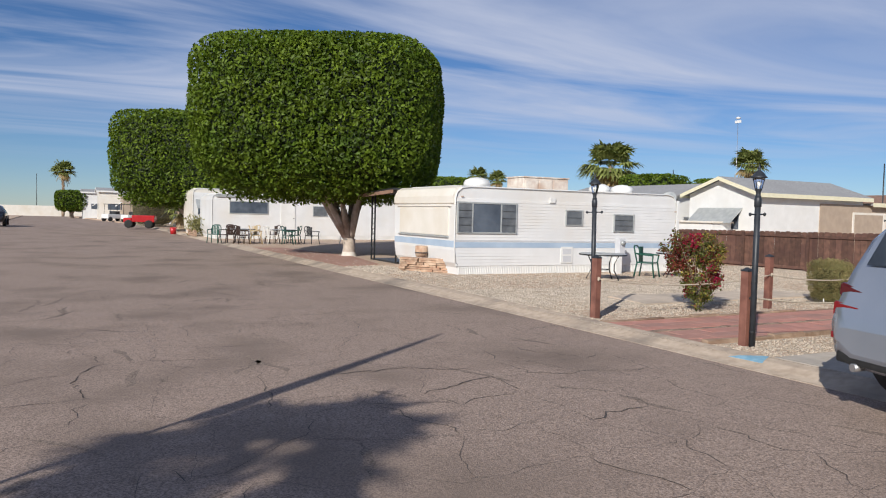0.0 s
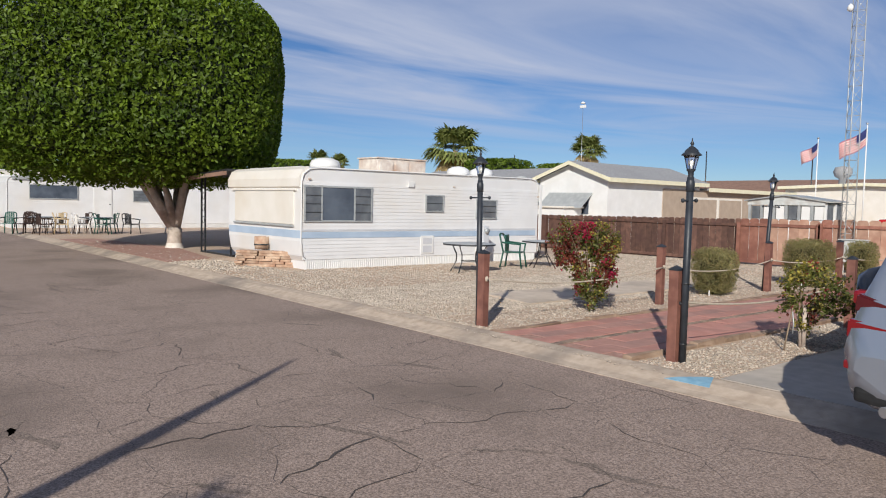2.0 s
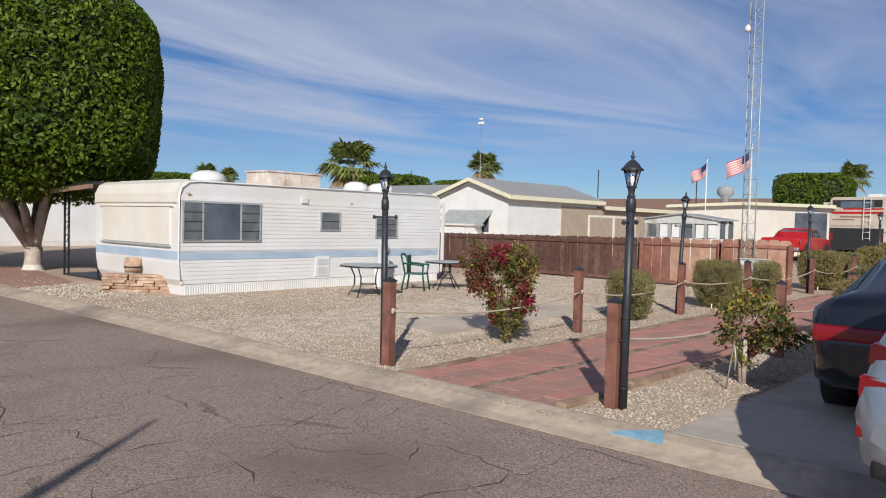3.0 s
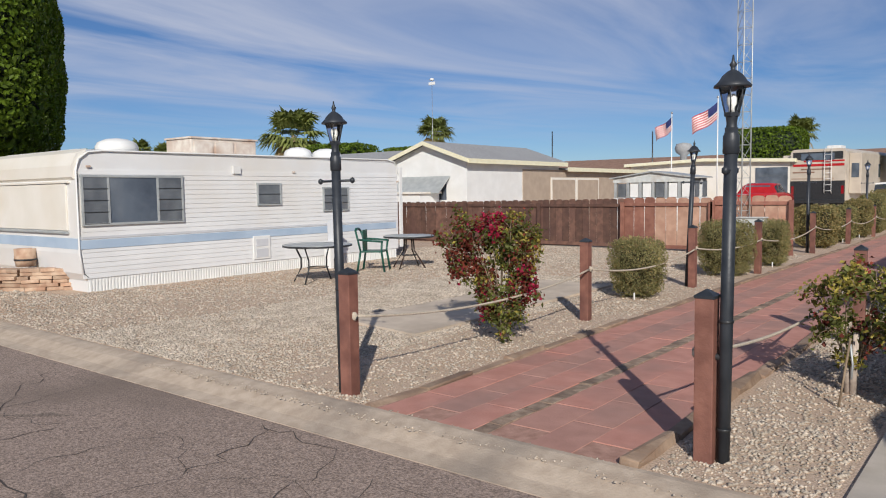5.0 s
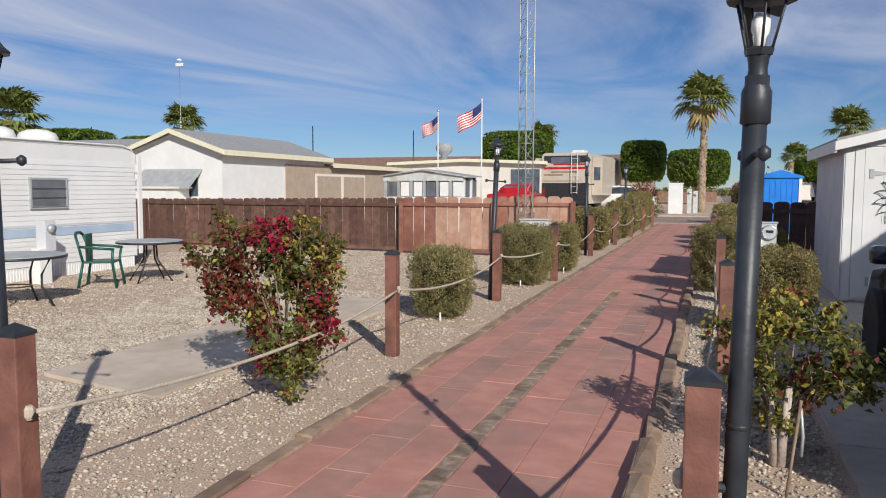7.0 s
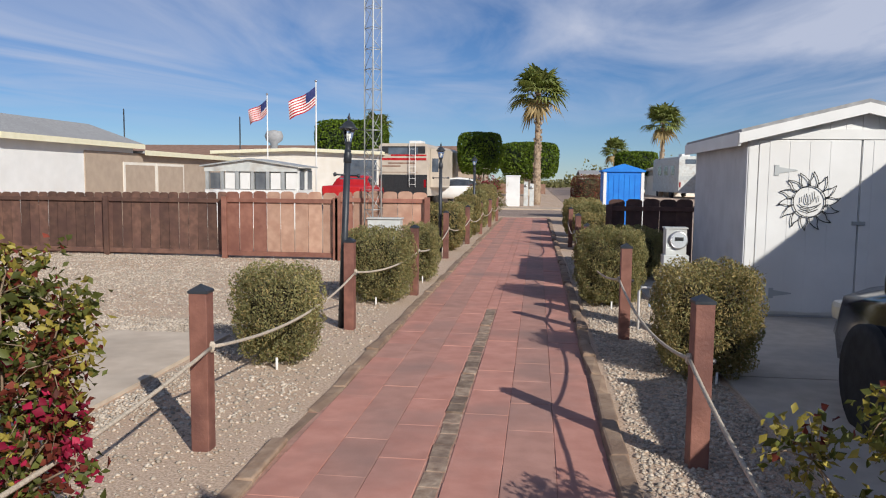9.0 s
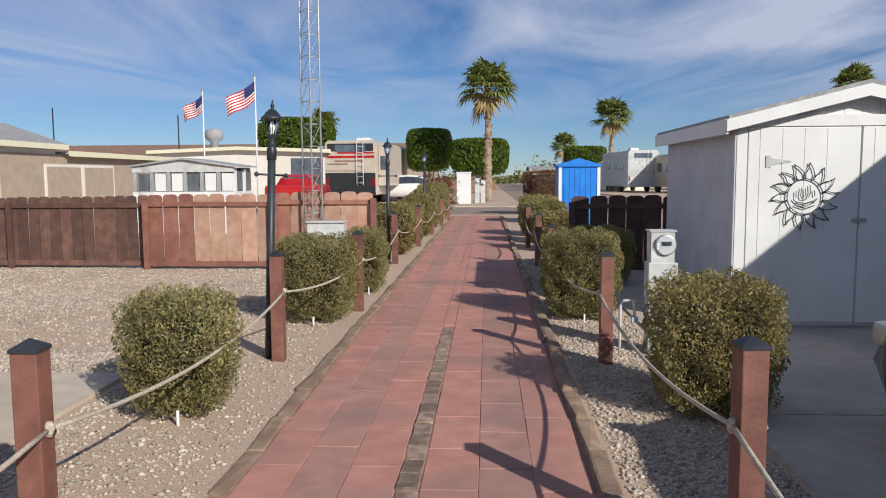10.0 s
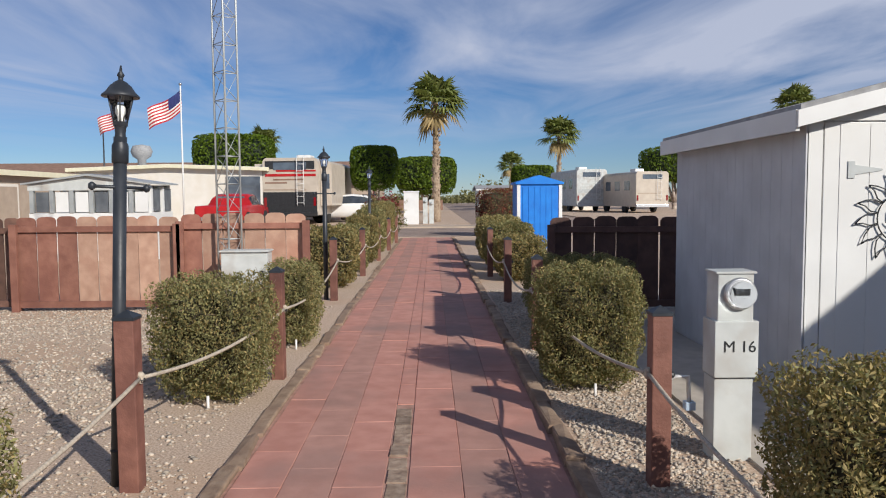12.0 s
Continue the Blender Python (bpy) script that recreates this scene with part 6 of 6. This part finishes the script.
# stake, pipes and the sun ornament
st = thing("garden_stake", -6.82, 10.1, 0, 0, "thin bent metal stake in the gravel", "stake")
part("rod", tube(B(), [(0, 0, -0.05), (0.06, 0.05, 0.48)], 0.008, 6), "twig", st)
part("chain", tube(B(), [(0.06, 0.05, 0.44), (0.075, 0.06, 0.3), (0.07, 0.05, 0.2)], 0.008, 5), "grey", st)
rp = thing("water_riser", -6.9, 16.25, 0, 0, "white plastic water riser behind the post", "pipe")
part("pipe", tube(B(), [(0, 0, -0.05), (0.0, 0, 0.42), (0.03, 0, 0.46), (0.12, 0, 0.46), (0.13, 0, 0.3)], 0.014, 8), "white_plastic", rp)
part("valve", box(B(), 0.1, -0.03, 0.26, 0.16, 0.03, 0.31, 0.005), "stripe", rp, "pale blue tap")
part("pipe", tube(B(), [(0.35, 0, 0.0), (0.34, 0, 0.35)], 0.012, 8), "white_plastic", rp)

OS = 0.88
orn = thing("sun_ornament", SX + 0.66, SY - 0.045, 1.36, 0, "black wire sun-face ornament hung on the shed door", "wall ornament")
part("ring", tube(B(), [(OS * 0.2 * math.cos(a), 0, OS * 0.2 * math.sin(a)) for a in (2 * math.pi * k / 28 for k in range(29))], 0.0055, 5), "dark", orn)
for k in range(14):
    a = 2 * math.pi * k / 14
    def rp2(r, da):
        return (OS * r * math.cos(a + da), 0, OS * r * math.sin(a + da))
    part("ray", tube(B(), [rp2(0.2, -0.2), rp2(0.27, -0.16), rp2(0.33, -0.02), rp2(0.385, 0.12)], 0.005, 5), "dark", orn)
    part("ray", tube(B(), [rp2(0.2, 0.2), rp2(0.26, 0.22), rp2(0.32, 0.12), rp2(0.385, 0.12)], 0.005, 5), "dark", orn)
for pts in ([(-0.13, -0.03), (-0.07, -0.09), (0.02, -0.11), (0.1, -0.07), (0.14, -0.02)], [(-0.1, -0.06), (0.0, -0.08), (0.1, -0.05)], [(-0.04, 0.1), (-0.05, 0.0), (-0.03, -0.03), (0.02, -0.03)], [(0.05, 0.13), (0.06, 0.05), (0.04, -0.01)], [(-0.1, 0.06), (-0.1, -0.01)], [(0.0, 0.09), (0.01, 0.0)], [(-0.11, -0.1), (0.0, -0.14), (0.11, -0.1)], [(0.1, 0.07), (0.11, 0.0)]):
    part("face_line", tube(B(), [(OS * u, 0, OS * v) for u, v in pts], 0.0045, 5), "dark", orn)
txt = bpy.data.curves.new("marking", "FONT")
txt.body, txt.size, txt.extrude = "M 16", 0.1, 0.0008
txt.materials.append(M["dark"])
mk = new("marking", txt)
mk.parent = met
mk.matrix_basis = pose(-0.08, -0.107, 0.69, 90)

# pole with a furled banner, out of view beside the start
bp = thing("banner_pole", -4.25, -0.95, 0, 0, "tall pole with a furled dark banner", "flagpole")
part("pole", tube(B(), [(0, 0, -0.08), (0, 0, 4.5)], 0.022, 8), "dark", bp)
part("banner", tube(B(), [(0.03, 0, 2.0), (0.06, 0, 2.1), (0.05, 0, 3.2), (0.03, 0, 4.0), (0.0, 0, 4.5)], [0.05, 0.085, 0.075, 0.045, 0.012], 8), "dark", bp)

# ---- road cracks ----
crng = np.random.default_rng(31)
bm = B()
def crack(pts, w):
    prev = None
    for i, p in enumerate(pts):
        d = (pts[min(i + 1, len(pts) - 1)] - pts[max(i - 1, 0)])
        d = d / max(np.linalg.norm(d), 1e-6)
        n = np.array([-d[1], d[0]])
        ww = w * (0.4 + crng.random()) * (0.15 if i in (0, len(pts) - 1) else 1)
        cur = (bm.verts.new((*(p + n * ww), -0.0765)), bm.verts.new((*(p - n * ww), -0.0765)))
        if prev:
            bm.faces.new((prev[0], prev[1], cur[1], cur[0]))
        prev = cur
def meander(a, b, rough):
    n = max(4, int(np.linalg.norm(b - a) / 0.09))
    f = np.linspace(0, 1, n)[:, None]
    off = np.cumsum(crng.normal(size=(n, 2)) * rough, 0)
    off -= f * off[-1]
    return list(a * (1 - f) + b * f + off)
cells = {}
G = 0.7
for i in range(-30, 3):
    for j in range(-3, 12):
        cells[i, j] = np.array([i * G, j * G]) + crng.uniform(-0.42, 0.42, 2) * G
for (i, j), p in cells.items():
    for q in ((i + 1, j), (i, j + 1)):
        if q in cells and crng.random() < 0.9 and max(p[1], cells[q][1]) < 7.7:
            crack(meander(p, cells[q], 0.042), crng.choice([0.0016, 0.0026, 0.0045, 0.009], p=[0.34, 0.38, 0.22, 0.06]))
for k in range(5):
    a = np.array([crng.uniform(-30, -1), crng.uniform(-1, 6.3)])
    crack(meander(a, a + np.array([crng.uniform(-0.9, 0.9), crng.uniform(-0.35, 0.35)]), 0.03), 0.011)
crack_mesh = bm
bm = B()
for k in range(70):
    a = np.array([crng.uniform(-22, 1), crng.uniform(-1.5, 7.2)])
    pts = meander(a, a + np.array([crng.uniform(-1.1, 1.1), crng.uniform(-0.5, 0.5)]), 0.02)
    prev = None
    for i, p in enumerate(pts):
        ww = 0.05 * math.sin(math.pi * (i + 0.2) / len(pts)) * (0.4 + crng.random())
        cur = (bm.verts.new((p[0], p[1] + ww, -0.0785)), bm.verts.new((p[0], p[1] - ww, -0.0785)))
        if prev:
            bm.faces.new((prev[0], prev[1], cur[1], cur[0]))
        prev = cur
tagged(part("road_stains", bm, "stain"), "dark worn stains along the cracks", "stains", kind="stuff")
bm = crack_mesh
tagged(part("road_cracks", bm, "tar"), "dark sealed cracks in the asphalt", "cracks", kind="stuff")

# ---- gravel ----
def gravel(name, n, xr, yr, zones, size, seed, label, flatten=0.62):
    """Loose stones, each a small lumpy octahedron resting on the ground."""
    rng = np.random.default_rng(seed)
    x, y = rng.uniform(*xr, n), rng.uniform(*yr, n)
    keep = np.ones(n, bool)
    for zx0, zy0, zx1, zy1, p in zones:
        inside = (x > zx0) & (x < zx1) & (y > zy0) & (y < zy1)
        keep &= ~(inside & (rng.random(n) < p))
    patch = np.sin(x * 1.3 + 2 * np.sin(y * 0.7)) * np.sin(y * 1.1 - x * 0.4)
    keep &= rng.random(n) < 0.72 + 0.35 * patch
    x, y = x[keep], y[keep]
    n = len(x)
    s = size * (0.55 + rng.random(n) ** 2 * 1.1)
    base = np.array([[1, 0, 0], [0, 1, 0], [-1, 0, 0], [0, -1, 0], [0, 0, 1], [0, 0, -1]], float)
    v = base[None] * (0.65 + 0.5 * rng.random((n, 6, 1))) * s[:, None, None]
    v[:, :, :2] += rng.normal(size=(n, 6, 2)) * s[:, None, None] * 0.2
    v[:, :, 2] *= flatten
    a = rng.uniform(0, 6.28, n)
    c, sn = np.cos(a)[:, None], np.sin(a)[:, None]
    vx = v[:, :, 0] * c - v[:, :, 1] * sn + x[:, None]
    vy = v[:, :, 0] * sn + v[:, :, 1] * c + y[:, None]
    vz = v[:, :, 2] + (s * 0.25)[:, None]
    co = np.stack([vx, vy, vz], 2).reshape(-1, 3)
    f = np.array([[0, 1, 4], [1, 2, 4], [2, 3, 4], [3, 0, 4], [1, 0, 5], [2, 1, 5], [3, 2, 5], [0, 3, 5]])
    tri = (np.arange(n)[:, None, None] * 6 + f[None]).reshape(-1)
    me = bpy.data.meshes.new(name)
    me.vertices.add(n * 6)
    me.vertices.foreach_set("co", co.ravel())
    me.loops.add(len(tri))
    me.loops.foreach_set("vertex_index", tri.astype(np.int32))
    me.polygons.add(len(tri) // 3)
    me.polygons.foreach_set("loop_start", np.arange(0, len(tri), 3, dtype=np.int32))
    me.update(calc_edges=True)
    return tagged(part(name, me, "pebble"), label, "gravel", kind="stuff")


PAD = (-12.2, 10.5, -10.87, 15.2, 1.0)
gravel("gravel", 120000, (-14.0, PL - 0.15), (KERB_IN + 0.05, 16.0), [PAD, (-10.6, 8.4, -9.4, 16, 0.75)], 0.013, 1, "pale buff gravel over the yard")
gravel("gravel", 110000, (-19.0, -9.7), (KERB_IN + 0.05, 22.4), [PAD, (-22, 9.8, -17.5, 17.5, 1.0), (-10.7, 8.4, -9.4, 22.4, 0.7)], 0.0165, 2, "pale buff gravel over the yard")
gravel("gravel", 32000, (PR + 0.17, -6.52), (KERB_IN + 0.05, 24.0), [], 0.0135, 3, "pale gravel strip beside the driveway")
gravel("gravel", 9000, (-30.0, -18.0), (KERB_IN + 0.05, 9.6), [(-31, 7.6, -20.5, 9.6, 0.8)], 0.028, 4, "pale buff gravel before the trailers")
gravel("gravel", 1500, (-12, -6.9), (KERB_OUT + 0.2, KERB_IN + 0.05), [], 0.008, 6, "loose grit on the kerb").location.z = 0.0

# ---- path pieces ----
COLS = [(-9.38, -9.11, 0), (-9.11, -8.84, 1), (-8.84, -8.565, 0), (-8.435, -8.14, 0), (-8.14, -7.85, 1), (-7.85, -7.56, 0)]
ROW = 0.58


def tile_mesh(w, l, mat, gap=0.0014):
    bm = B()
    prism(bm, rect(-w / 2 + gap, -l / 2 + gap, w / 2 - gap, l / 2 - gap), "z", -0.03, 0.0)
    bmesh.ops.bevel(bm, geom=[e for e in bm.edges if e.verts[0].co.z > -0.001 and e.verts[1].co.z > -0.001], offset=0.0025, segments=1, affect="EDGES")
    me = mesh_of(bm, "tile")
    me.materials.append(M[mat])
    return me


kinds = {}
trng = random.Random(8)
far = {0: B(), 1: B()}
y = KERB_IN + 0.01
row = 0
while y < STREET_2 - 0.1:
    for ci, (xa, xb, dk) in enumerate(COLS):
        off = 0.0 if ci % 2 == 0 else ROW / 2
        yc = y + ROW / 2 + off
        if yc + ROW / 2 > STREET_2 - 0.02:
            continue
        z = trng.uniform(-0.003, 0.002)
        dk2 = dk if trng.random() > 0.04 else 1 - dk
        if y < 22.0:
            key = (ci, dk2)
            if key not in kinds:
                kinds[key] = tile_mesh(xb - xa, ROW, "tile_dark" if dk2 else "tile")
            part("tile", kinds[key], "tile", path_bed, at=pose((xa + xb) / 2, yc, z, trng.uniform(-0.3, 0.3), trng.uniform(-0.3, 0.3), trng.uniform(-0.4, 0.4)))
        else:
            box(far[dk2], xa + 0.004, yc - ROW / 2 + 0.004, -0.03, xb - 0.004, yc + ROW / 2 - 0.004, z)
    y += ROW
    row += 1
for dk, nm in ((0, "tile"), (1, "tile_dark")):
    tagged(part("far_tiles", far[dk], nm, path_bed), "red tiles of the walkway's far stretch", kind="stuff")
mid = tile_mesh(0.115, 0.2, "strip", 0.003)
y = KERB_IN + 0.12
while y < 17.3:
    part("cobble", mid, "strip", path_bed, at=pose(-8.5 + trng.uniform(-0.006, 0.006), y, trng.uniform(-0.004, 0.006), trng.uniform(-2, 2), trng.uniform(-2, 2), trng.uniform(-3, 3)))
    y += 0.205
filler = mesh_of(prism(B(), rect(-0.06, -ROW / 2 + 0.004, 0.06, ROW / 2 - 0.004), "z", -0.03, 0.0), "tile")
filler.materials.append(M["tile"])
while y < STREET_2 - 0.6:
    part("tile", filler, "tile", path_bed, at=pose(-8.5, y + ROW / 2, 0))
    y += ROW
edge = []
for k in range(3):
    bm = B()
    box(bm, -0.05, -0.3, -0.06, 0.05, 0.3, 0.03 + 0.008 * k, 0.014)
    for v in bm.verts:
        v.co += Vector((noise.noise(v.co * 9 + Vector((k * 7, 0, 0))) * 0.045, 0, noise.noise(v.co * 7 + Vector((0, k * 5, 0))) * 0.025))
    me = mesh_of(bm, "edging")
    me.materials.append(M["edging"])
    edge.append(me)
for ex in (PL - 0.07, PR + 0.07):
    y = KERB_IN + 0.32
    while y < STREET_2 - 0.3:
        part("edging", edge[trng.randrange(3)], "strip", path_bed, at=pose(ex + trng.uniform(-0.012, 0.012), y, trng.uniform(-0.02, 0.005) + (0.008 if ex > -8 else -0.015), 0, 0, trng.uniform(-1.5, 1.5)))
        y += 0.6
